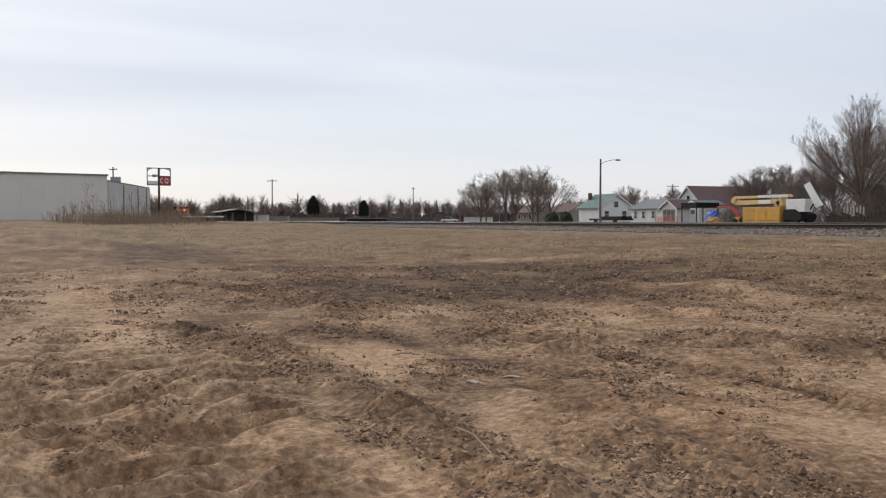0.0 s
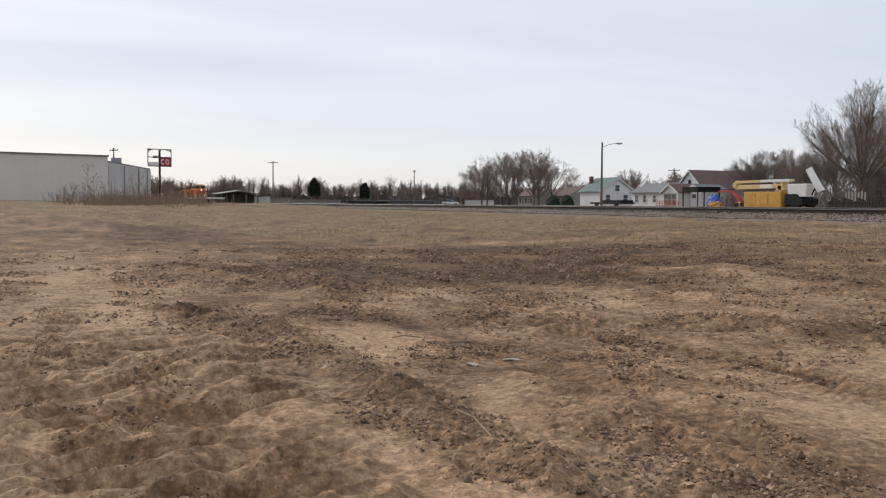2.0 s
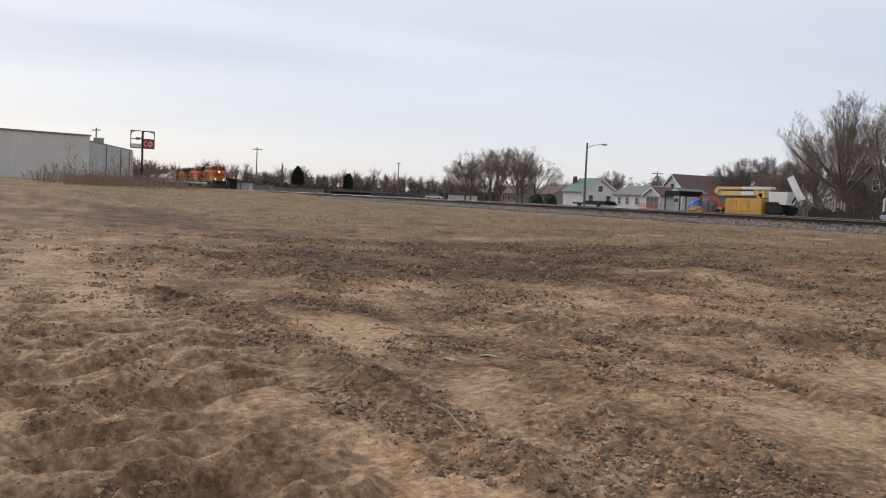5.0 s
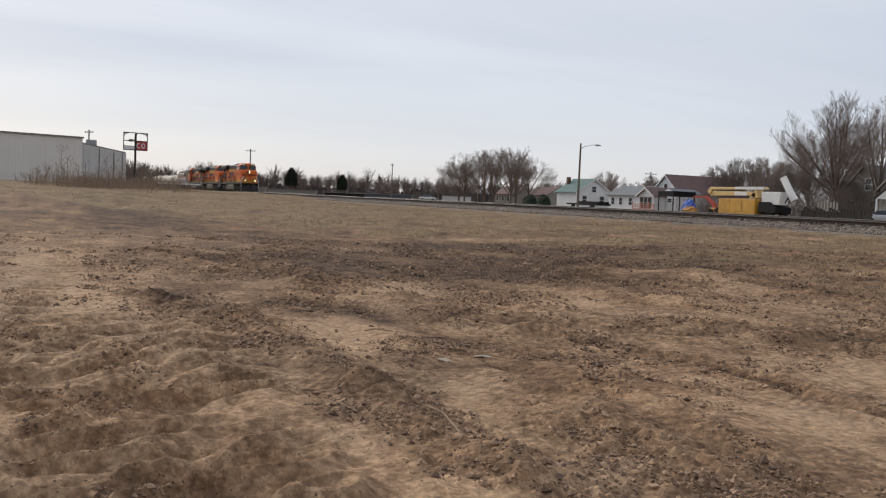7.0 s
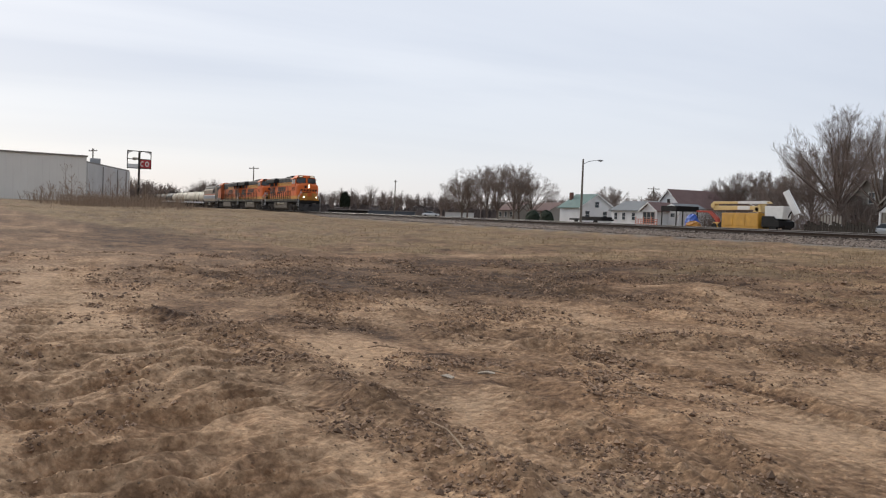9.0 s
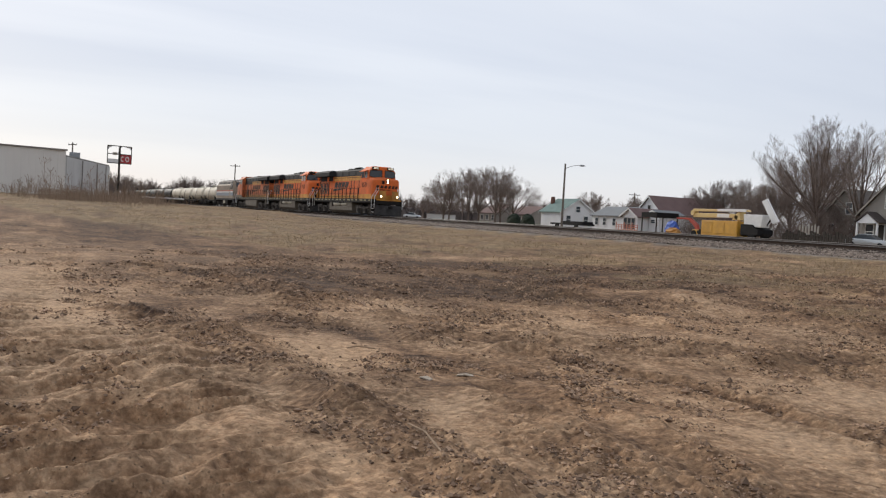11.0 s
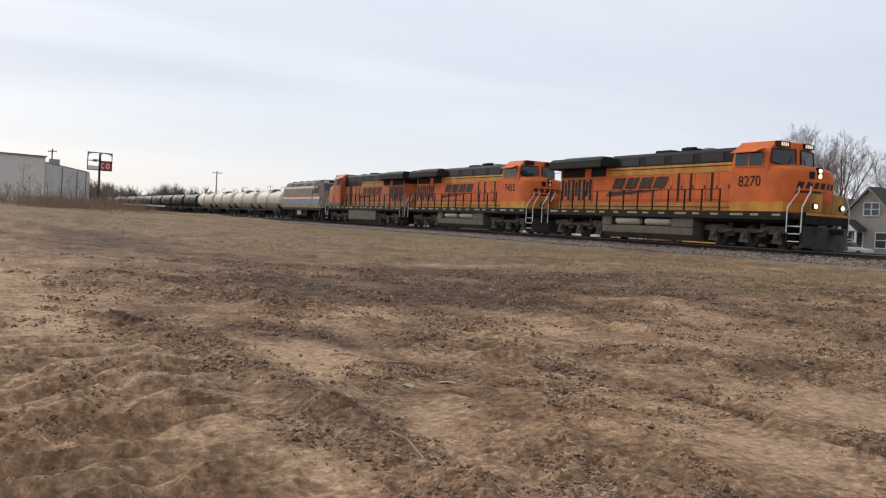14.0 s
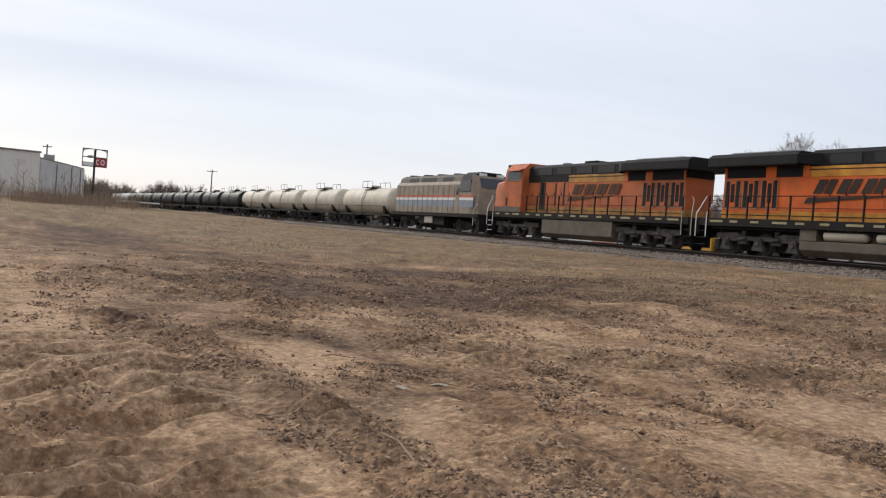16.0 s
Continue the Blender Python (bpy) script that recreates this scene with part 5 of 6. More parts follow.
    for x0, x1 in ((8.0, 8.55), (-8.55, -7.35)):
        part("coupler", Build().box(x0, x1, -0.14, 0.14, 0.72, 1.02), TRUCK, loco)
    four_wheel_truck(loco, -5.1, 1.37, 0.51)
    four_wheel_truck(loco, 5.1, 1.37, 0.51)
    return loco


def raised(unit, k):
    """The body of an engine, made taller over its unchanged wheels."""
    for ob in unit.children_recursive:
        if ob.type != "MESH" or ob.name.startswith("wheelset"):
            continue
        if ob.name.startswith("road_number"):
            ob.location.z *= k
        else:
            ob.data.transform(Matrix.Diagonal((1, 1, k, 1)))
    return unit


TRAIN = []  # thing, place of its middle behind the lead coupler, heading
TRAIN.append((raised(locomotive("8270", "orange and black diesel locomotive leading the train, headlights lit", ORANGE, YELLOW, True), 1.042), -11.15, 0))
TRAIN.append((raised(locomotive("7455", "orange and black diesel locomotive coupled second, unlit", ORANGE, YELLOW, False), 1.042), -33.45, 0))
TRAIN.append((raised(locomotive("", "faded orange diesel locomotive running backwards behind the others", ORANGE_OLD, YELLOW_DIRTY, False, True), 1.042), -55.75, 180))
TRAIN.append((raised(cowl_locomotive(), 1.03), -75.4, 0))
cream = tank_car("cream-white tank car streaked with dirt", CREAM, FRAME)
dark_tank = tank_car("black tank car dulled by dust", TANKBLACK, FRAME)
pale_tank = tank_car("pale grey tank car", TANKLIGHT, FRAME)
place = -84.0
for i in range(16):
    source = cream if i < 4 else (dark_tank if i < 13 else pale_tank)
    first = i in (0, 4, 13)
    TRAIN.append((source if first else copy_thing(source, Matrix.Identity(4)), place - 7.1, 0))
    place -= 14.2


def motions():
    """The train runs at nearly one speed, easing a little towards the end; the wheels of the engines and the pale tank cars roll with it."""
    seconds = [i * 0.25 for i in range(65)]
    frames_t = [i / FPS for i in range(16 * FPS + 1)]
    for k, (unit, behind, heading) in enumerate(TRAIN):
        walk(unit, [(t, pose(FRONT_AT_0 + behind + SPEED * t + 1.6 * math.exp(-((t - 7.3) / 3.6) ** 2), TRACK_Y, RAIL_Z, 0, 0, heading)) for t in seconds])
        if k < 6:
            sign = -1 if heading else 1
            for w in [c for c in unit.children if c.name.startswith("wheelset")]:
                home, r = w.matrix_basis.translation.copy(), w["radius"]
                turn = sign * math.degrees(SPEED / r / FPS)
                walk(w, [(t, pose(home.x, home.y, home.z, 0, (turn * i) % 360, 0)) for i, t in enumerate(frames_t)])



# ---- trees ----
def grow(seed, height, wide=0.45, low=0.25, limbs=8, fine=1.0, droop=0.0):
    """A bare tree: a short trunk, limbs that sweep up and out to a domed crown, and the twigs on them."""
    rng = random.Random(seed)
    trunk, crown = Build(), Build()
    r0 = height * 0.021

    def shoot(p, d, length, r, level, bend):
        segs = 5 if level == 0 else 4 if level == 1 else 3 if level == 2 else 2
        pts, rad = [p], [r]
        for s in range(segs):
            d = (d + bend / segs + Vector((rng.uniform(-1, 1), rng.uniform(-1, 1), rng.uniform(-1, 1))) * 0.10).normalized()
            p = p + d * length / segs
            pts.append(p)
            rad.append(max(0.005, r * (1 - 0.75 * (s + 1) / segs)))
        target = trunk if level < 1 else crown
        for i in range(segs):
            target.rod(pts[i], pts[i + 1], rad[i], rad[i + 1], 7 if level == 0 else 5 if level == 1 else 3)
        if level >= 4:
            return
        n = int((9, 7, 5, 3.2)[level] * fine + rng.random())
        for k in range(n):
            u = 0.25 + 0.72 * (k + rng.random()) / n
            i = min(segs - 1, int(u * segs))
            q = pts[i].lerp(pts[i + 1], u * segs - i)
            along = (pts[i + 1] - pts[i]).normalized()
            side = along.orthogonal().normalized()
            side.rotate(Matrix.Rotation(rng.uniform(0, 6.28), 3, along))
            open_by = rng.uniform(0.45, 0.85)
            nd = (along + side * open_by + Vector((0, 0, 0.12 - droop * 0.25 * level))).normalized()
            reach = length * (0.62 - 0.34 * u) * rng.uniform(0.75, 1.2)
            shoot(q, nd, max(0.5, reach), max(0.0055, rad[i] * 0.5), level + 1, Vector((0, 0, 0.25 - droop)))

    base_h = height * low
    trunk.rod((0, 0, -0.3), (0.05, 0.03, base_h), r0 * 1.15, r0 * 0.85, 9)
    for k in range(limbs):
        a = 6.283 * (k + rng.uniform(-0.3, 0.3)) / limbs * 1.618 * 2
        tilt = (k + 0.5) / limbs
        start = Vector((0.05, 0.03, base_h * rng.uniform(0.8, 1.0) + height * 0.10 * (1 - tilt)))
        goal = Vector((math.cos(a) * wide * height * tilt ** 0.7, math.sin(a) * wide * height * tilt ** 0.7, height * (1.0 - 0.42 * tilt ** 2) * rng.uniform(0.93, 1.0)))
        line = goal - start
        d = (line.normalized() * 0.9 + Vector((math.cos(a), math.sin(a), 0)) * 0.12 * tilt + Vector((0, 0, 0.1))).normalized()
        shoot(start, d, line.length * 0.97, r0 * rng.uniform(0.42, 0.6), 0, (line.normalized() - d) * 1.5)
    k = height / max(v[2] for v in crown.v)
    for b in (trunk, crown):
        b.v = [(x * k, y * k, z * k) for x, y, z in b.v]
    return trunk, crown


def fast_mesh(name, b, mat):
    me = bpy.data.meshes.new(name)
    me.from_pydata(b.v, [], b.f)
    me.materials.append(mat)
    return me


def tree(seed, height, label, **how):
    t = thing("bare_tree", label, "tree", "bare trees")
    trunk, crown = grow(seed, height, **how)
    part("trunk", fast_mesh("trunk", trunk, BARK), BARK, t)
    part("crown", fast_mesh("crown", crown, TWIG), TWIG, t, "bare brown twigs")
    return t


def base(x, y):
    return float(ground_z(np.array([x]), np.array([y]))[0])


def at(x, y, rz=0.0, dz=0.0):
    return pose(x, y, base(x, y) + dz, 0, 0, rz)


big = tree(11, 15.6, "tall bare spreading tree behind the yard", wide=0.54, low=0.24, limbs=10)
big.matrix_basis = at(-74.8, 84.0)
big2 = tree(12, 13.6, "tall bare tree with upswept limbs", wide=0.48, low=0.24, limbs=9, fine=0.9)
big2.matrix_basis = at(-66.2, 81.0)
young = tree(13, 9.0, "bare bushy tree with fine twigs", wide=0.70, low=0.1, limbs=11)
young.matrix_basis = at(-103.0, 95.0)
grove = tree(21, 11.4, "bare tree of the grove with drooping outer twigs", wide=0.62, low=0.18, limbs=10, fine=0.95, droop=0.35)
grove.matrix_basis = at(-174.0, 84.0)
grove2 = tree(22, 11.9, "bare tree of the grove with many upright limbs", wide=0.55, low=0.18, limbs=9, fine=0.95)
grove2.matrix_basis = at(-162.0, 85.0)


def more(source, rows):
    for x, y, rz, k in rows:
        c = copy_thing(source, at(x, y, rz))
        c.matrix_basis = at(x, y, rz) @ Matrix.Scale(k, 4)


more(big, ((-88.0, 94.0, 60, 0.80), (-80.5, 90.0, 140, 0.84), (-70.5, 99.0, 250, 0.95)))
more(big2, ((-83.0, 95.0, 80, 0.95), (-62.0, 97.0, 200, 1.05)))
more(young, ((-108.5, 97.0, 120, 0.85), (-98.5, 96.0, 220, 1.0), (-92.0, 93.0, 10, 0.9), (-150.0, 116.0, 20, 0.75), (-143.0, 118.0, 190, 0.85), (-158.0, 122.0, 90, 0.9),
             (-163.0, 114.0, 140, 0.95), (-135.0, 112.0, 50, 0.8), (-172.0, 118.0, 77, 0.8), (-82.0, 88.0, 300, 0.8), (-128.0, 108.0, 15, 0.75), (-86.5, 88.0, 33, 0.85), (-77.5, 87.0, 77, 0.75), (-73.0, 85.0, 110, 0.55)))
more(grove2, ((-153.0, 84.0, 70, 1.0), (-168.5, 86.0, 130, 1.02), (-158.0, 88.0, 250, 0.95), (-179.0, 85.0, 30, 0.85)))
more(grove, ((-151.0, 87.0, 200, 0.85), (-183.0, 87.0, 30, 0.75)))


def far_woods():
    """The low dark woods along the horizon, too far to count."""
    rng = random.Random(77)
    twigs, mass = Build(), Build()
    for i in range(300):
        bearing = rng.uniform(55.0, 92.0)
        r = rng.uniform(330, 430) if bearing < 84 else rng.uniform(300, 380)
        x, y = -r * math.sin(radians(bearing)), r * math.cos(radians(bearing))
        h = rng.uniform(6.5, 11.0) * (1.12 if rng.random() < 0.2 else 1.0)
        if bearing > 80:
            h *= 1.05
        z = 1.0
        w = h * rng.uniform(0.35, 0.6)
        twigs.rod((x, y, z), (x, y, z + h * 0.5), 0.16, 0.08, 4)
        for k in range(62):
            a, e = rng.uniform(0, 6.28), rng.uniform(0.0, 1.0)
            s = Vector((x, y, z + h * rng.uniform(0.2, 0.6)))
            q = Vector((x + math.cos(a) * w * e, y + math.sin(a) * w * e, z + h * (rng.uniform(0.55, 1.0) - 0.25 * e * e)))
            mid = s.lerp(q, 0.6) + Vector((0, 0, h * 0.05))
            twigs.rod(s, mid, 0.07, 0.05, 3)
            twigs.rod(mid, q, 0.05, 0.02, 3)
            twigs.rod(mid, mid + Vector((rng.uniform(-1, 1), rng.uniform(-1, 1), rng.uniform(0.3, 1.2))) * h * 0.12, 0.04, 0.015, 3)
    tagged(new("far_woods", fast_mesh("far_woods", twigs, WOODS)), "low bare brown woods along the horizon", "woods", kind="stuff")
    for i in range(420):
        bearing = rng.uniform(50.0, 93.0)
        r = rng.uniform(345, 440)
        x, y = -r * math.sin(radians(bearing)), r * math.cos(radians(bearing))
        for k in range(3):
            w, h = rng.uniform(1.5, 4.0), rng.uniform(1.8, 4.6)
            n = 7
            ring = [(x + k * 2 + math.cos(6.28 * j / n) * w * rng.uniform(0.7, 1.2), y + math.sin(6.28 * j / n) * w * rng.uniform(0.7, 1.2), 0.4) for j in range(n)]
            up = [(p[0] * 0.55 + (x + k * 2) * 0.45, p[1] * 0.55 + y * 0.45, 0.8 + h * rng.uniform(0.6, 1.1)) for p in ring]
            mass.add(ring + up, [(j, (j + 1) % n, n + (j + 1) % n, n + j) for j in range(n)] + [tuple(range(n, 2 * n))])
    tagged(new("undergrowth", fast_mesh("undergrowth", mass, UNDERGROWTH)), "dark tangled undergrowth below the far woods", "undergrowth", kind="stuff")


far_woods()


def thicket(name, label, spots, mat, seed):
    """Tangled brush: bundles of thin bent stems."""
    rng = random.Random(seed)
    b = Build()
    for x, y, h, w, n in spots:
        z = base(x, y)
        for i in range(n):
            px, py = x + rng.gauss(0, w), y + rng.gauss(0, w * 0.6)
            q = Vector((px, py, z - 0.1))
            d = Vector((rng.uniform(-0.5, 0.5), rng.uniform(-0.5, 0.5), 1)).normalized()
            tall = h * rng.uniform(0.35, 1.05)
            for j in range(3):
                e = q + d * tall / 3
                b.rod(q, e, 0.03 - 0.008 * j, 0.022 - 0.008 * j, 3)
                if j:
                    for t in range(2):
                        b.rod(q, q + (d + Vector((rng.uniform(-1, 1), rng.uniform(-1, 1), rng.uniform(0, 0.6)))) * tall * 0.2, 0.012, 0.005, 3)
                q = e
                d = (d + Vector((rng.uniform(-0.4, 0.4), rng.uniform(-0.4, 0.4), 0))).normalized()
    tagged(new(name, fast_mesh(name, b, mat)), label, "brush", kind="stuff")


thicket("yard_brush", "tangled bare brush behind the board fence", [(-93 + 2.1 * i, 80.5 + (i * 7 % 5), 3.4 + (i * 5 % 3) * 0.7, 1.3, 110) for i in range(15)], TWIG, 31)
thicket("bank_brush", "dark brush and dead stalks before the warehouse", [(-104 + (i * 7 % 11), -1.5 + 1.15 * i, 1.5 + (i * 5 % 4) * 0.45, 0.9, 26) for i in range(14)], WEED, 32)


def conifer(x, y, h, seed):
    rng = random.Random(seed)
    t = thing("pine_tree", "dark evergreen pine standing over the bare woods", "tree", m=at(x, y))
    part("trunk", Build().rod((0, 0, 0), (0, 0, h * 0.9), 0.28, 0.08), BARK, t)
    b = Build()
    for i in range(700):
        u = rng.uniform(0.35, 1.0)
        w = (0.21 * h) * math.sin(min(1.0, (1.06 - u) * 2.2) * 1.57) * rng.uniform(0.5, 1.1)
        a = rng.uniform(0, 6.28)
        c = Vector((math.cos(a) * w, math.sin(a) * w, u * h + rng.uniform(-0.4, 0.3)))
        for k in range(2):
            e = Vector((rng.uniform(-1, 1), rng.uniform(-1, 1), rng.uniform(-0.2, 0.7))) * 0.6
            b.rod(c - e, c + e, 0.13, 0.02, 3)
    part("crown", fast_mesh("crown", b, PINE), PINE, t, "clumps of dark green needles")


conifer(-319, 83, 9.5, 4)
conifer(-305, 98, 7.5, 5)

# ---- dead weeds before the warehouse ----
def weed_places(count, seed):
    rng = np.random.RandomState(seed)
    x = rng.uniform(-122, -72, count)
    y = rng.uniform(-4, 19, count)
    k = np.exp(-((x + 100) / 16) ** 2 - ((y - 7.0) / 6.0) ** 2) * (0.4 + 1.6 * (fbm(x * 0.3, y * 0.3, 91, 3) + 0.3))
    keep = k > rng.uniform(0.1, 1.0, count)
    return np.stack([x[keep], y[keep]], -1)


blades("dead_weeds", WEED, "thicket of dead brown weeds and stalks", "weeds", weed_places(20000, 3), 1.15, 0.011, 0.45, 9)


def bank_places(count, seed):
    rng = np.random.RandomState(seed)
    x, y = -16 - 100 * rng.uniform(0, 1, count) ** 1.3, rng.uniform(-12, 29, count)
    keep = grass_share(x, y) * (0.5 + 1.6 * (fbm(x * 0.25, y * 0.4, 95, 3) + 0.2)) > rng.uniform(0.15, 1.0, count)
    return np.stack([x[keep], y[keep]], -1)


blades("tall_grass", STRAW, "ankle-high dry grass along the bank", "grass", bank_places(90000, 7), 0.13, 0.009, 1.1, 10)


def dead_stalk(x, y, h, seed):
    rng = random.Random(seed)
    b = Build()
    b.path([(0, 0, 0), (0.05, 0, h * 0.5), (rng.uniform(-0.15, 0.15), 0, h)], 0.022, 5)
    for i in range(rng.randint(6, 12)):
        z = h * rng.uniform(0.4, 0.98)
        a = rng.uniform(0, 6.28)
        q = (math.cos(a) * h * 0.16, math.sin(a) * h * 0.16, z + h * 0.13)
        b.path([(0.03, 0, z), q], 0.012, 4)
        b.rod(q, (q[0], q[1], q[2] + 0.12), 0.04, 0.02, 5)
    solid("dead_stalk", b, WEED, "tall dead seed stalk among the weeds", "weed", "dead stalks", m=at(x, y))


for i, (x, y, h) in enumerate(((-97, 1.6, 3.6), (-98.5, 2.2, 2.9), (-96, 0.2, 2.0), (-99, 6.0, 3.3), (-94, 7.4, 2.7), (-97, 8.3, 2.9), (-101, 4.0, 2.4), (-93, -0.6, 1.8), (-98, 9.4, 2.3), (-88, 6.5, 2.0), (-103, 7.0, 2.9), (-90, 3.0, 2.1))):
    dead_stalk(x, y, h, i)


# ---- the warehouse and its neighbours ----
def ribbed_wall(p, q, z0, z1a, z1b, pitch=0.9):
    """Metal siding from p to q, one folded sheet with raised ribs; the top may slope."""
    b = Build()
    p, q = Vector(p), Vector(q)
    d = (q - p).normalized()
    nrm = Vector((-d.y, d.x, 0))
    length = (q - p).length
    line, s = [(0, 0.0)], pitch
    while s < length - 0.1:
        line += [(s - 0.09, 0.0), (s - 0.05, 0.02), (s + 0.05, 0.02), (s + 0.09, 0.0)]
        s += pitch
    line += [(length, 0.0), (length, -0.2), (0, -0.2)]
    n = len(line)
    v = []
    for top in (0, 1):
        for s, dep in line:
            e = p + d * s + nrm * dep
            v.append((e.x, e.y, z0 if not top else z1a + (z1b - z1a) * s / length))
    return b.add(v, [(i, (i + 1) % n, n + (i + 1) % n, n + i) for i in range(n)])


shed = thing("warehouse", "long pale metal-sided warehouse with a low roof", "warehouse")
A, B, C = (-129.9, 4.72, 0), (-132.0, -32.0, 0), (-158.0, 12.6, 0)
part("wall", ribbed_wall(A, B, 0.8, 7.80, 8.3, 0.9), SHED, shed, "pale ribbed metal front wall")
part("roof_trim", Build().add([(-129.7, 4.9, 7.80), (-131.8, -32, 8.3), (-131.8, -32, 8.5), (-129.7, 4.9, 8.0), (-130.3, 4.9, 7.80), (-132.4, -32, 8.3), (-132.4, -32, 8.5), (-130.3, 4.9, 8.0)],
                              [(0, 1, 2, 3), (7, 6, 5, 4), (3, 2, 6, 7), (0, 4, 5, 1), (0, 3, 7, 4)]), SHED_TRIM, shed, "brown metal trim along the eave")
part("side_wall", ribbed_wall((-150.0, 4.0, 0), (-130.1, 4.7, 0), 0.8, 7.7, 7.7, 0.9), SHED, shed)
part("roof", Build().add([(-130, 4.7, 7.9), (-132, -32, 8.4), (-175, -30, 9.2), (-165, -2, 8.2), (-130, 4.7, 7.7), (-132, -32, 8.2), (-175, -30, 9.0), (-165, -2, 8.0)],
                         [(0, 1, 2, 3), (7, 6, 5, 4), (0, 4, 5, 1), (1, 5, 6, 2), (2, 6, 7, 3), (3, 7, 4, 0)]), SHED_TRIM, shed)
annex = thing("warehouse_annex", "lower grey metal-sided annex with stained roof edge", "warehouse")
part("wall", ribbed_wall(C, (-131.2, 4.95, 0), 0.8, 7.05, 7.05, 0.9), SHED_DIM, annex, "grey ribbed metal wall")
part("roof", Build().add([(-131, 4.7, 7.05), (-158.4, 12.5, 7.05), (-162, 4, 7.6), (-134, -4, 7.6), (-131, 4.7, 7.3), (-158.4, 12.5, 7.3), (-162, 4, 7.85), (-134, -4, 7.85)],
                         [(3, 2, 1, 0), (4, 5, 6, 7), (0, 1, 5, 4), (1, 2, 6, 5), (2, 3, 7, 6), (3, 0, 4, 7)]), SHED_TRIM, annex, "dark roof edge")
part("end_wall", ribbed_wall((-162, 4.5, 0), C, 0.8, 7.5, 7.05, 0.9), SHED_DIM, annex)
part("roof_unit", Build().box(-0.8, 0.8, -0.7, 0.7, 0, 0.8).moved(pose(-138.5, 6.2, 7.25)), GALV, annex, "grey roof ventilator", bevel=0.05)
for s in (0.28, 0.62, 0.85):
    x, y = -131.2 + s * (-26.8), 4.95 + s * 7.65
    part("downpipe", Build().rod((x + 0.1, y + 0.25, 0.8), (x + 0.1, y + 0.25, 6.9), 0.09, n=6), SHED_TRIM, annex)

sign = thing("roadside_sign", "tall roadside sign frame with one remaining red panel", "sign", m=pose(-139.5, 12.4, 0, 0, 0, 12))
part("post", Build().rod((0, 0, 0.9), (0, 0, 9.4), 0.16, n=10), FENCEWOOD, sign)
W2 = 1.75
for z in (7.0, 8.35, 9.55):
    part("crossbar", Build().box(-0.06, 0.06, -W2, W2, z - 0.06, z + 0.06), FENCEWOOD, sign)
for y in (-W2, 0, W2):
    part("upright", Build().box(-0.05, 0.05, y - 0.05, y + 0.05, 7.0, 9.6), FENCEWOOD, sign)
panel = part("panel", Build().box(-0.03, 0.03, 0.0, W2, 7.06, 8.30), SIGNRED, sign, "red panel with two pale shapes")
for cy, gap in ((0.45, 5), (1.15, 0)):
    ring = Build()
    n = 16
    for i in range(n - gap):
        a0, a1 = 6.28 * (i + gap / 2) / n, 6.28 * (i + gap / 2 + 1) / n
        v = []
        for a in (a0, a1):
            for rr in (0.18, 0.30):
                v.append((0.045, cy + rr * math.cos(a), 7.68 + rr * 1.35 * math.sin(a)))
        ring.add(v, [(0, 1, 3, 2)])
    part("panel_shape", ring, WHITE, panel, "pale round shape")
part("torn_panel", Build().box(-0.02, 0.02, -W2, -0.05, 7.06, 7.62), WHITE, sign, "torn white remains of a panel")
part("torn_panel", Build().box(-0.02, 0.02, -1.0, -0.4, 8.2, 8.6), AIRTANK, sign)
for pts in ([(-1.72, 9.5), (-0.9, 9.5), (-1.5, 9.25), (-1.72, 8.9)], [(1.72, 9.5), (0.6, 9.5), (1.45, 9.3), (1.72, 9.0)], [(-0.05, 8.42), (-0.6, 8.42), (-0.2, 8.62), (-0.05, 8.95)], [(0.05, 9.5), (0.35, 9.5), (0.05, 9.1)]):
    part("torn_panel", Build().prism(pts, -0.015, 0.015), WHITE, sign, "ragged white shred of a panel")


def utility_pole(x, y, top, label, arm=1.2):
    z = base(x, y)
    t = thing("utility_pole", label, "utility pole", "utility poles", m=pose(x, y, z, 0, 0, random.Random(int(x)).uniform(20, 70)))
    h = top - z
    part("pole", Build().rod((0, 0, 0), (0, 0, h), 0.17, 0.11, 10), POLEWOOD, t)
    part("crossarm", Build().box(-arm, arm, -0.06, 0.06, h - 0.5, h - 0.36), POLEWOOD, t)
    for s in (-0.9, -0.3, 0.3, 0.9):
        part("insulator", Build().rod((s * arm, 0, h - 0.36), (s * arm, 0, h - 0.18), 0.05, 0.03, 6), GALV, t)


utility_pole(-169.8, 7.2, 11.3, "wooden utility pole behind the warehouse")
utility_pole(-195.6, 41.5, 10.9, "tall wooden utility pole beyond the track")
utility_pole(-233.4, 89.7, 11.1, "wooden utility pole near the far street", 0.5)
utility_pole(-150.6, 115.9, 9.2, "wooden utility pole with a crossarm above the roofs")
utility_pole(-236.0, 112.0, 8.0, "thin wooden pole near the grove", 0.4)

lamp = thing("street_lamp", "tall grey street lamp with a curved arm", "street lamp", m=pose(-108.0, 70.4, base(-108, 70.4), 0, 0, 57))
LH = 10.5 - base(-108, 70.4)
part("pole", Build().rod((0, 0, 0), (0, 0, LH), 0.19, 0.12, 12), POLEWOOD, lamp)
part("arm", Build().path([(0, 0, LH - 0.75), (0.7, 0, LH - 0.40), (1.6, 0, LH - 0.18), (2.2, 0, LH - 0.15)], 0.04, 8), GALV, lamp)
part("lamp_head", Build().prism([(2.0, LH - 0.16), (2.3, LH - 0.05), (2.8, LH - 0.12), (2.9, LH - 0.24), (2.5, LH - 0.34), (2.1, LH - 0.28)], -0.16, 0.16, "y"), GALV, lamp, bevel=0.03)


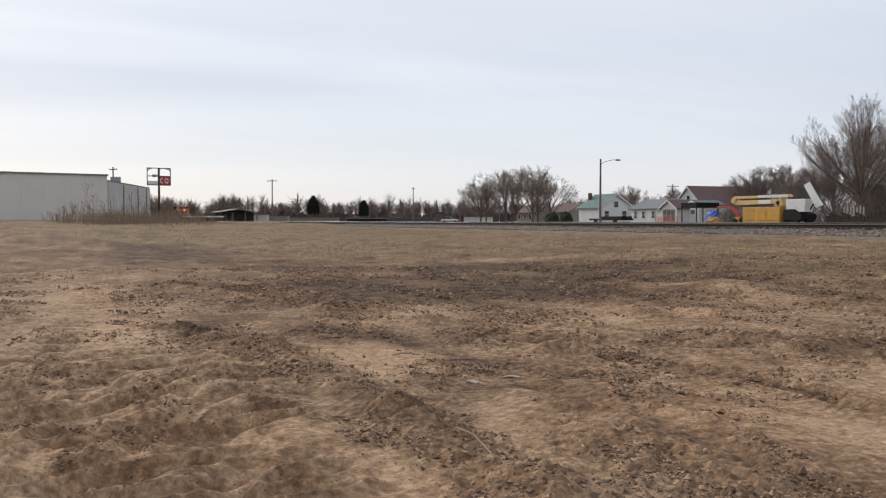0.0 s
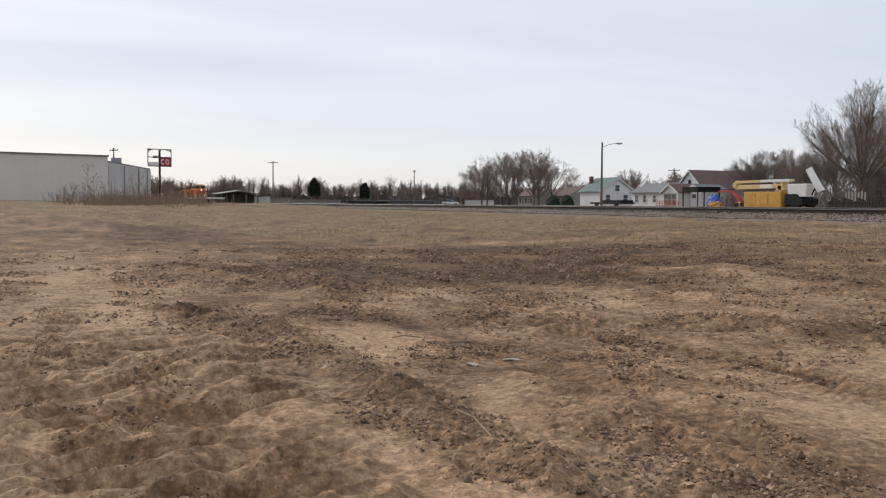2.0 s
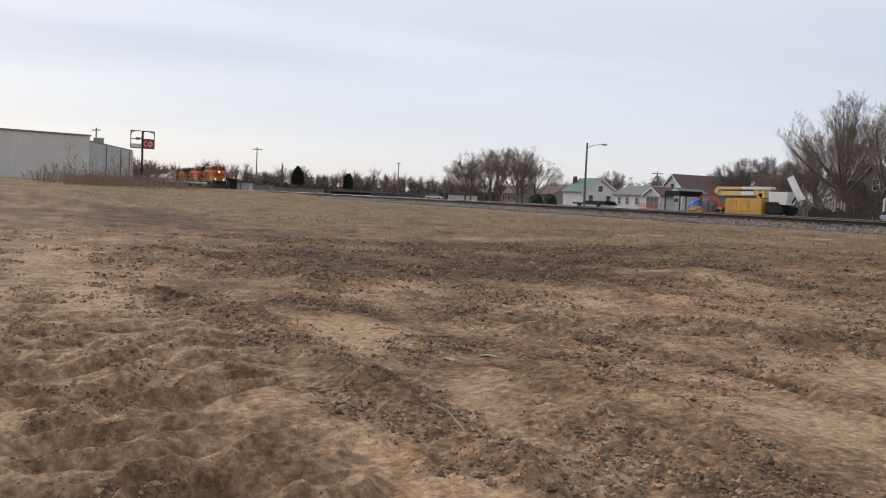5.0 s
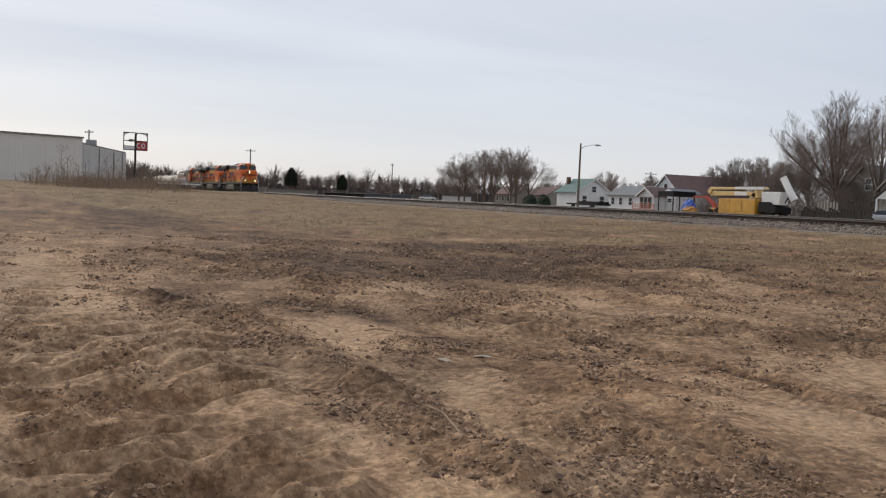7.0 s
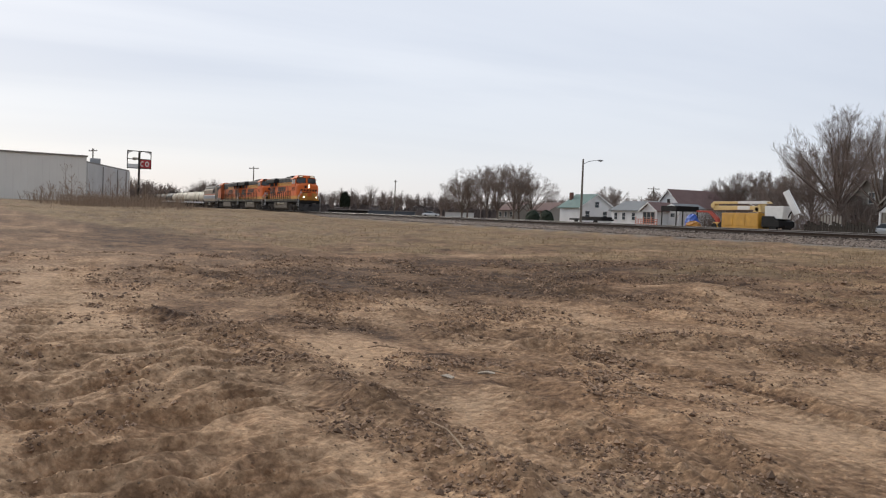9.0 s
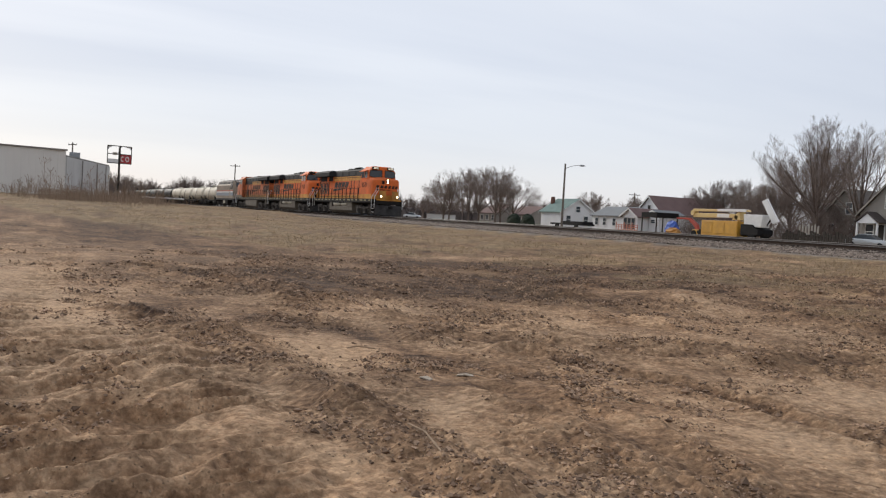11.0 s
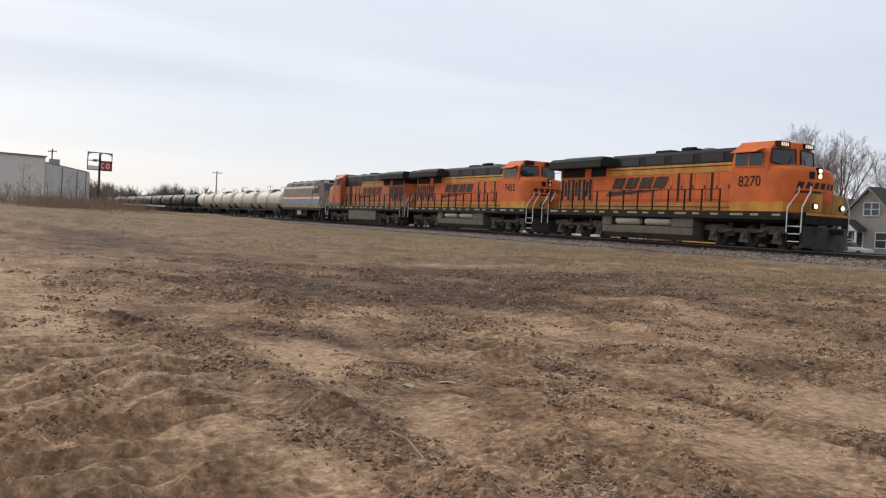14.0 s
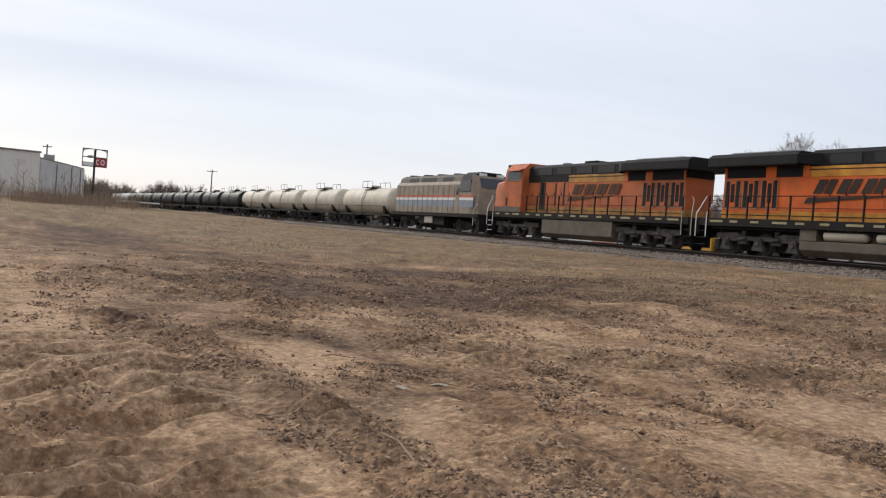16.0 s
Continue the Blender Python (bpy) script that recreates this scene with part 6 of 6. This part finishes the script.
# ---- houses ----
def opening(parent, x, y, z0, w, h, face, kind="window", trim=WHITE):
    """A framed window or door on a wall; face: 'y' for the wall towards -y, 'x' for +x."""
    def place(b):
        if face == "x":
            b.moved(pose(0, 0, 0, 0, 0, 90))
        return b.moved(Matrix.Translation((x, y, z0)))
    ob = part(kind, place(Build().box(-w / 2, w / 2, -0.05, 0.03, 0, h)), WINDOW if kind == "window" else FENCEWOOD, parent)
    fr = Build().box(-w / 2 - 0.09, -w / 2, -0.08, 0.03, -0.09, h + 0.09).box(w / 2, w / 2 + 0.09, -0.08, 0.03, -0.09, h + 0.09).box(-w / 2, w / 2, -0.08, 0.03, h, h + 0.09).box(-w / 2 - 0.05, w / 2 + 0.05, -0.12, 0.03, -0.1, 0)
    part("frame", place(fr), trim, ob)
    if kind == "window":
        part("sash", place(Build().box(-w / 2, w / 2, -0.065, 0.0, h * 0.48, h * 0.53)), trim, ob)
    return ob


def house(name, label, x, y, length, width, wall_h, rise, wall_m, roof_m, along="x", z=None, over=0.35):
    """A gabled house; along: the ridge's axis. Its middle stands at x, y."""
    h = thing(name, label, "house", "houses along the street", m=pose(x, y, base(x, y) if z is None else z))
    lx, ly = (length, width) if along == "x" else (width, length)
    walls = Build().box(-lx / 2, lx / 2, -ly / 2, ly / 2, -0.3, wall_h)
    part("wall", walls, wall_m, h)
    laps = Build()
    zz = 0.2
    while zz < wall_h:
        laps.box(-lx / 2 - 0.015, lx / 2 + 0.015, -ly / 2 - 0.015, ly / 2 + 0.015, zz, zz + 0.012)
        zz += 0.22
    part("clapboards", laps, wall_m, h)
    half = width / 2
    g = Build().prism([(-half, wall_h), (half, wall_h), (0, wall_h + rise)], -length / 2, length / 2, "x" if along == "x" else "y")
    part("gable", g, wall_m, h)
    t = 0.16
    k = rise / half
    prof = [(-half - over, wall_h - over * k + 0.02), (0, wall_h + rise + 0.02), (half + over, wall_h - over * k + 0.02), (half + over, wall_h - over * k + t), (0, wall_h + rise + t + 0.02), (-half - over, wall_h - over * k + t)]
    part("roof", Build().prism(prof, -length / 2 - over, length / 2 + over, "x" if along == "x" else "y"), roof_m, h)
    for s in (-1, 1):
        e = s * (length / 2 + over)
        edge = Build().prism([(-half - over, wall_h - over * k - 0.10), (0, wall_h + rise - 0.10), (half + over, wall_h - over * k - 0.10), (half + over, wall_h - over * k + t - 0.02), (0, wall_h + rise + t - 0.02), (-half - over, wall_h - over * k + t - 0.02)], e - 0.03, e + 0.03, "x" if along == "x" else "y")
        part("bargeboard", edge, WHITE if wall_m is SIDING else wall_m, h)
    return h


g = house("house", "small white house with a weathered green roof", -124.2, 82.0, 6.0, 6.6, 2.7, 2.1, SIDING, ROOF_GREEN)
opening(g, 3.0, 0.0, 2.75, 0.8, 0.9, "x")
opening(g, 3.0, -1.8, 0.9, 0.8, 1.2, "x")
opening(g, 3.0, 1.6, 0.9, 0.8, 1.2, "x")
opening(g, 1.8, -3.1, 0.8, 0.8, 1.3, "y")
opening(g, -1.5, -3.1, 0.1, 0.9, 2.0, "y", "door")
part("chimney", Build().box(-2.9, -2.35, -1.6, -1.1, 2.6, 5.2), BRICK, g, "brick chimney")
w = house("house", "low white house with a pale grey roof", -108.6, 81.5, 7.6, 5.4, 2.35, 1.25, SIDING, ROOF_GREY)
for x in (-2.6, -0.6, 1.8):
    opening(w, x, -2.7, 0.9, 0.75, 1.0, "y")
opening(w, 3.8, 0.6, 0.8, 0.9, 1.2, "x")
a = house("garage", "white outbuilding with a grey roof and a dark car before it", -115.6, 86.5, 6.5, 5.5, 2.3, 1.4, SIDING, ROOF_GREY)
opening(a, 1.0, -2.75, 0.9, 0.8, 1.0, "y")
s3 = house("house", "small white house with a front gable of many panes", -102.8, 81.0, 5.0, 3.6, 2.35, 1.05, SIDING, ROOF_RED, "y")
for x in (-0.9, 0.0, 0.9):
    opening(s3, x, -2.5, 0.55, 0.7, 1.5, "y", trim=SIDING_TAN)
s4 = house("house", "white shed wing joined to the red-roofed house", -100.0, 82.5, 4.0, 2.6, 2.75, 0.5, SIDING, ROOF_GREY, "y")
opening(s4, 0, -2.0, 1.5, 0.9, 0.5, "y")
r = house("house", "white house with a large faded red-brown roof", -105.4, 90.5, 13.0, 6.0, 3.0, 2.5, SIDING, ROOF_RED, "y")
opening(r, 0, -6.5, 3.2, 0.7, 1.0, "y", "door")
dk = house("house", "long house with a steep faded roof behind the trees", -78.0, 96.0, 9.0, 7.0, 2.6, 3.0, SIDING_TAN, ROOF_TAUPE, "x")
opening(dk, -1.5, -4.0, 0.8, 1.0, 1.3, "y")
opening(dk, 1.8, -4.0, 0.8, 1.0, 1.3, "y")
tan2 = house("house", "tan clapboard house among bare trees", -72.0, 89.5, 8.0, 6.0, 3.4, 3.0, SIDING_TAN, ROOF_TAUPE, "y")
opening(tan2, 0.6, -4.0, 3.7, 0.8, 1.2, "y")
opening(tan2, -1.6, -4.0, 0.9, 1.0, 1.5, "y")
opening(tan2, 1.4, -4.0, 0.9, 1.0, 1.5, "y")
gh = house("house", "grey-tan two-storey house with a gabled porch", -61.8, 84.5, 9.0, 7.2, 3.6, 3.4, SIDING_TAN, ROOF_DARK, "y")
opening(gh, -0.2, -4.5, 4.2, 0.8, 1.25, "y")
opening(gh, 0.75, -4.5, 4.2, 0.8, 1.25, "y")
opening(gh, 1.6, -4.5, 0.9, 1.2, 1.5, "y")
porch = part("porch_roof", Build().prism([(-3.1, 2.55), (-1.6, 3.55), (-0.1, 2.55), (-0.1, 2.68), (-1.6, 3.72), (-3.1, 2.68)], -6.0, -4.5, "y"), ROOF_DARK, gh, "small gabled porch roof")
part("porch_gable", Build().prism([(-2.9, 2.5), (-0.3, 2.5), (-1.6, 3.5)], -5.9, -5.8, "y"), SIDING, gh)
for x in (-2.8, -0.4):
    part("porch_post", Build().box(x - 0.09, x + 0.09, -5.9, -5.72, 0.3, 2.6), SIDING, gh)
opening(gh, -2.3, -4.5, 0.9, 0.9, 1.5, "y")
opening(gh, -1.0, -4.5, 0.4, 0.9, 2.0, "y", "door")
part("porch_floor", Build().box(-3.1, -0.1, -6.0, -4.5, 0.0, 0.4), SIDING_TAN, gh)
for x, y in ((-171.0, 95.0), (-158.5, 96.0)):
    hh = house("house", "low pale house half hidden by the grove", x, y, 8.0, 6.0, 2.3, 1.6, SIDING_TAN, ROOF_RED)
    for k in (-2.5, 0, 2.5):
        opening(hh, k, -3.0, 0.8, 1.0, 1.0, "y")

pav = thing("pavilion", "open dark pavilion with a low pale-edged gable roof", "pavilion", m=pose(-226.7, 38.6, 0.9, 0, 0, 8))
part("roof", Build().prism([(-5.2, 2.75), (0, 3.55), (5.2, 2.75), (5.2, 2.92), (0, 3.75), (-5.2, 2.92)], -3.5, 3.5), SHED_TRIM, pav, "pale roof edge")
# dark sheet added across the middle to paint the shade below the roof
part("shade_wall", Build().prism([(-4.8, 0), (4.8, 0), (4.8, 2.7), (0, 3.45), (-4.8, 2.7)], -0.6, 0.2), FENCEWOOD, pav, "dark sheet for the shade under the roof")
for y in (-4.7, -1.6, 1.6, 4.7):
    part("post", Build().box(3.0, 3.3, y - 0.12, y + 0.12, 0, 2.8), POLEWOOD, pav)

# low pale walls, sheds and parked trailers at the foot of the woods
for i, (x, y, ln, h, m, lab) in enumerate(((-245, 52, 9, 1.9, SHED_TRIM, "pale box trailer parked by the woods"), (-252, 66, 14, 1.5, SHED_TRIM, "long grey shed by the woods"), (-258, 84, 12, 1.3, FRAME, "low dark wall by the woods"),
                                           (-262, 98, 18, 1.5, material("blue_grey_fence", (0.09, 0.10, 0.12), 0.8), "long blue-grey board fence"), (-232, 46, 4, 2.2, SHED_DIM, "small pale shed by the pavilion"), (-250, 118, 9, 1.8, SHED_DIM, "low grey building by the woods"))):
    ob = thing("low_building", lab, "building", m=pose(x, y, 0.9, 0, 0, 65))
    part("wall", Build().box(-ln / 2, ln / 2, -1.5, 1.5, 0, h), m, ob, bevel=0.03)
    part("roof", Build().box(-ln / 2 - 0.2, ln / 2 + 0.2, -1.7, 1.7, h, h + 0.15), SHED_TRIM, ob)


# ---- things in the yard ----
truck = thing("bucket_truck", "ochre bucket truck with folded pale booms and a white bucket", "truck", m=pose(-72.0, 68.0, 1.05))
part("body", Build().box(-2.9, 2.5, -1.1, 1.1, 0.35, 1.98), MACHINE, truck, "ochre utility body", bevel=0.04)
for x in (-2.0, -0.2, 1.6):
    part("locker_door", Build().box(x - 0.8, x + 0.8, -1.13, -1.08, 0.6, 1.8), MACHINE, truck, bevel=0.02)
part("chassis", Build().box(-4.2, 5.6, -0.5, 0.5, 0.5, 0.8), FRAME, truck)
part("cab", Build().prism([(2.9, 0.6), (5.3, 0.6), (5.3, 1.2), (4.8, 1.35), (4.4, 1.7), (2.9, 1.7)], -1.05, 1.05, "y"), BLACK, truck, "dark truck cab", bevel=0.05)
part("lower_boom", Build().prism([(-4.9, 2.25), (1.2, 2.35), (1.8, 2.0), (1.9, 2.55), (1.2, 2.75), (-4.6, 2.75), (-5.2, 2.6)], -0.5, -0.05, "y"), BOOMCREAM, truck, "pale yellow lower boom", bevel=0.03)
part("upper_boom", Build().prism([(-5.3, 2.75), (-5.0, 3.22), (3.2, 3.2), (3.4, 3.0), (-4.6, 2.92)], -0.5, -0.1, "y"), BOOMCREAM, truck, "pale yellow upper boom", bevel=0.03)
part("boom_sleeve", Build().box(-1.2, 3.0, -0.53, -0.07, 2.96, 3.24).box(-1.2, 0.6, -0.53, -0.02, 2.32, 2.72), WHITE, truck, "white insulated boom section", bevel=0.03)
part("elbow", Build().rod((-5.0, -0.6, 2.75), (-5.0, 0.05, 2.75), 0.3, n=14), BOOMCREAM, truck)
part("turret", Build().prism([(1.0, 2.1), (2.2, 2.1), (2.0, 3.0), (1.5, 2.7)], -0.5, 0.4, "y"), BOOMCREAM, truck, bevel=0.03)
part("bucket", Build().prism([(3.15, 1.42), (5.5, 1.42), (5.65, 2.72), (3.05, 2.72)], -0.85, 0.3, "y"), WHITE, truck, "white fibreglass bucket", bevel=0.06)
part("raised_hatch", Build().prism([(4.9, 4.1), (5.6, 4.4), (7.3, 2.1), (6.5, 1.8)], -0.35, -0.22, "y"), SIDING, truck, "pale raised hatch panel", bevel=0.02)
part("hatch_arm", Build().rod((5.3, 0.0, 1.4), (6.3, -0.2, 2.6), 0.07), FRAME, truck)
for x in (-3.0, -1.9, 4.4):
    for s in (-1, 1):
        part("wheel", Build().turned([(s * 0.75, 0.2), (s * 0.75, 0.5), (s * 1.02, 0.5), (s * 1.02, 0.25)], 18, "y").moved(pose(x, 0, 0.5)), TYRE, truck)

port = thing("carport", "flat black carport roof on thin posts", "carport", m=pose(-92.5, 75.0, base(-92.5, 75)))
part("roof", Build().box(-0.9, 2.2, -1.8, 1.8, 2.2, 2.85), BLACK, port, bevel=0.02)
for x in (-0.8, 2.1):
    for y in (-1.7, 1.7):
        part("post", Build().box(x - 0.06, x + 0.06, y - 0.06, y + 0.06, 0, 2.3), FENCEWOOD, port)


def heap(name, label, category, x, y, w, h, mat, seed):
    rng = random.Random(seed)
    b = Build()
    n, rows = 14, 6
    for j in range(rows + 1):
        u = j / rows
        rr = math.cos(u * math.pi / 2) ** 0.7
        for i in range(n):
            a = 6.283 * i / n
            k = rr * w * rng.uniform(0.82, 1.12)
            b.v.append((math.cos(a) * k, math.sin(a) * k * 0.7, h * math.sin(u * math.pi / 2) * rng.uniform(0.92, 1.05)))
    for j in range(rows):
        for i in range(n):
            b.f.append((j * n + i, j * n + (i + 1) % n, (j + 1) * n + (i + 1) % n, (j + 1) * n + i))
    solid(name, b, mat, label, category, m=at(x, y))


heap("tarp_heap", "crumpled bright blue tarpaulin over a heap", "tarp", -81.0, 68.0, 1.05, 1.75, TARP, 3)
heap("sand_heap", "small heap of yellow sand", "heap", -79.6, 67.0, 1.2, 0.95, YELLOW_DIRTY, 4)
loader = thing("loader_arm", "red loader arm folded over a small machine", "machine", m=at(-78.6, 69.0))
part("arm", Build().prism([(-2.6, 2.0), (-0.6, 1.95), (0.5, 1.2), (1.0, 0.3), (1.3, 0.3), (0.9, 1.4), (-0.4, 2.2), (-2.6, 2.2)], -0.25, 0.1, "y"), REDMACH, loader, "red bent arm", bevel=0.02)
part("machine_body", Build().box(0.6, 2.1, -0.6, 0.6, 0.2, 0.9), MACHINE, loader, bevel=0.05)
part("wheel", Build().turned([(-0.7, 0.1), (-0.7, 0.4), (-0.45, 0.4), (-0.45, 0.1)], 14, "y").moved(pose(0.9, 0, 0.4)), TYRE, loader)
lattice = thing("porch_railing", "faded orange railings before the small white house", "railing", m=at(-100.8, 76.5))
for i in range(9):
    part("baluster", Build().box(-2.4 + i * 0.6, -2.33 + i * 0.6, -0.04, 0.04, 0, 1.05 if i % 3 else 1.4), ORANGELATTICE, lattice)
for z in (0.35, 0.7, 1.0):
    part("rail", Build().box(-2.4, 2.5, -0.05, 0.05, z, z + 0.09), ORANGELATTICE, lattice)

fence = thing("board_fence", "dark board fence in the yard behind the track", "fence", m=pose(-64.5, 72.5, base(-64.5, 72.5)))
for i in range(22):
    part("board", Build().box(-4.2 + i * 0.4, -3.86 + i * 0.4 - 0.03 * (i % 2), -0.03, 0.03, 0.0, 1.0 + 0.12 * (i * 7 % 4)), FENCEWOOD, fence)
part("rail", Build().box(-4.2, 4.6, 0.03, 0.09, 0.7, 0.8), FENCEWOOD, fence)
picket = thing("picket_fence", "peeling white picket fence under the trees", "fence", m=pose(-69.0, 78.0, base(-69, 78)))
for i in range(7):
    part("picket", Build().prism([(-2.6 + i * 0.42, 0.5), (-2.38 + i * 0.42, 0.5), (-2.38 + i * 0.42, 1.9 + 0.15 * (i % 2)), (-2.49 + i * 0.42, 2.05 + 0.15 * (i % 2)), (-2.6 + i * 0.42, 1.9 + 0.15 * (i % 2))], -0.03, 0.03, "y"), SIDING_TAN, picket)
part("rail", Build().box(-2.6, 0.2, 0.03, 0.08, 1.0, 1.1), SIDING, picket)


def car(label, x, y, rz, paint, z):
    c = thing("car", label, "car", m=pose(x, y, z, 0, 0, rz))
    part("body", Build().prism([(-2.2, 0.35), (2.2, 0.35), (2.25, 0.7), (1.9, 0.88), (1.0, 0.95), (-1.5, 0.98), (-2.2, 0.9), (-2.28, 0.6)], -0.85, 0.85, "y"), paint, c, bevel=0.08, smooth=True)
    part("cabin", Build().prism([(-1.6, 0.95), (1.05, 0.93), (0.35, 1.38), (-0.2, 1.45), (-0.9, 1.42)], -0.68, 0.68, "y"), WINDOW, c, "dark car windows", bevel=0.06)
    part("roof", Build().prism([(-1.0, 1.41), (0.38, 1.39), (-0.1, 1.48), (-0.7, 1.47)], -0.66, 0.66, "y"), paint, c, bevel=0.02)
    for xx in (-1.35, 1.4):
        for s in (-1, 1):
            part("wheel", Build().turned([(s * 0.62, 0.1), (s * 0.62, 0.32), (s * 0.86, 0.32), (s * 0.86, 0.12)], 18, "y").moved(pose(xx, 0, 0.32)), TYRE, c)
    return c


car("silver sedan parked beyond the track", -60.5, 75.6, 14, CARSILVER, 0.95)
car("white car parked near the grove", -211.0, 91.3, 60, CARSILVER, 1.1)
pick = thing("flatbed", "low black flatbed parked before the white house", "trailer", m=at(-108.5, 72.5))
part("bed", Build().box(-4.3, 4.3, -1.0, 1.0, 0.6, 0.85).box(-1.0, 3.9, -1.0, 1.0, 0.85, 1.15), BLACK, pick, bevel=0.03)
for x in (-2.5, 2.5):
    part("wheel", Build().turned([(-1.05, 0.1), (-1.05, 0.4), (-0.8, 0.4), (-0.8, 0.1)], 14, "y").moved(pose(x, 0, 0.4)), TYRE, pick)
for x, y in ((-128.5, 74.3), (-124.6, 74.6)):
    heap("evergreen_bush", "rounded dark evergreen bush", "bush", x, y, 1.6, 2.0, PINE, int(-x))

trailer = thing("utility_trailer", "low pale utility trailer standing in the grass", "trailer", m=pose(-123.8, 16.8, base(-123.8, 16.8) + 0.0, 0, 0, 83))
part("deck", Build().box(-2.7, 2.7, -0.9, 0.9, 0.62, 0.80), WHITE, trailer, "pale weathered deck edge", bevel=0.02)
part("tongue", Build().box(2.6, 3.8, -0.05, 0.05, 0.58, 0.66), FRAME, trailer)
for x in (-0.45, 0.35):
    for s in (-1, 1):
        part("wheel", Build().turned([(s * 0.95, 0.08), (s * 0.95, 0.36), (s * 1.15, 0.36), (s * 1.15, 0.1)], 16, "y").moved(pose(x, 0, 0.3)), TYRE, trailer)



motions()
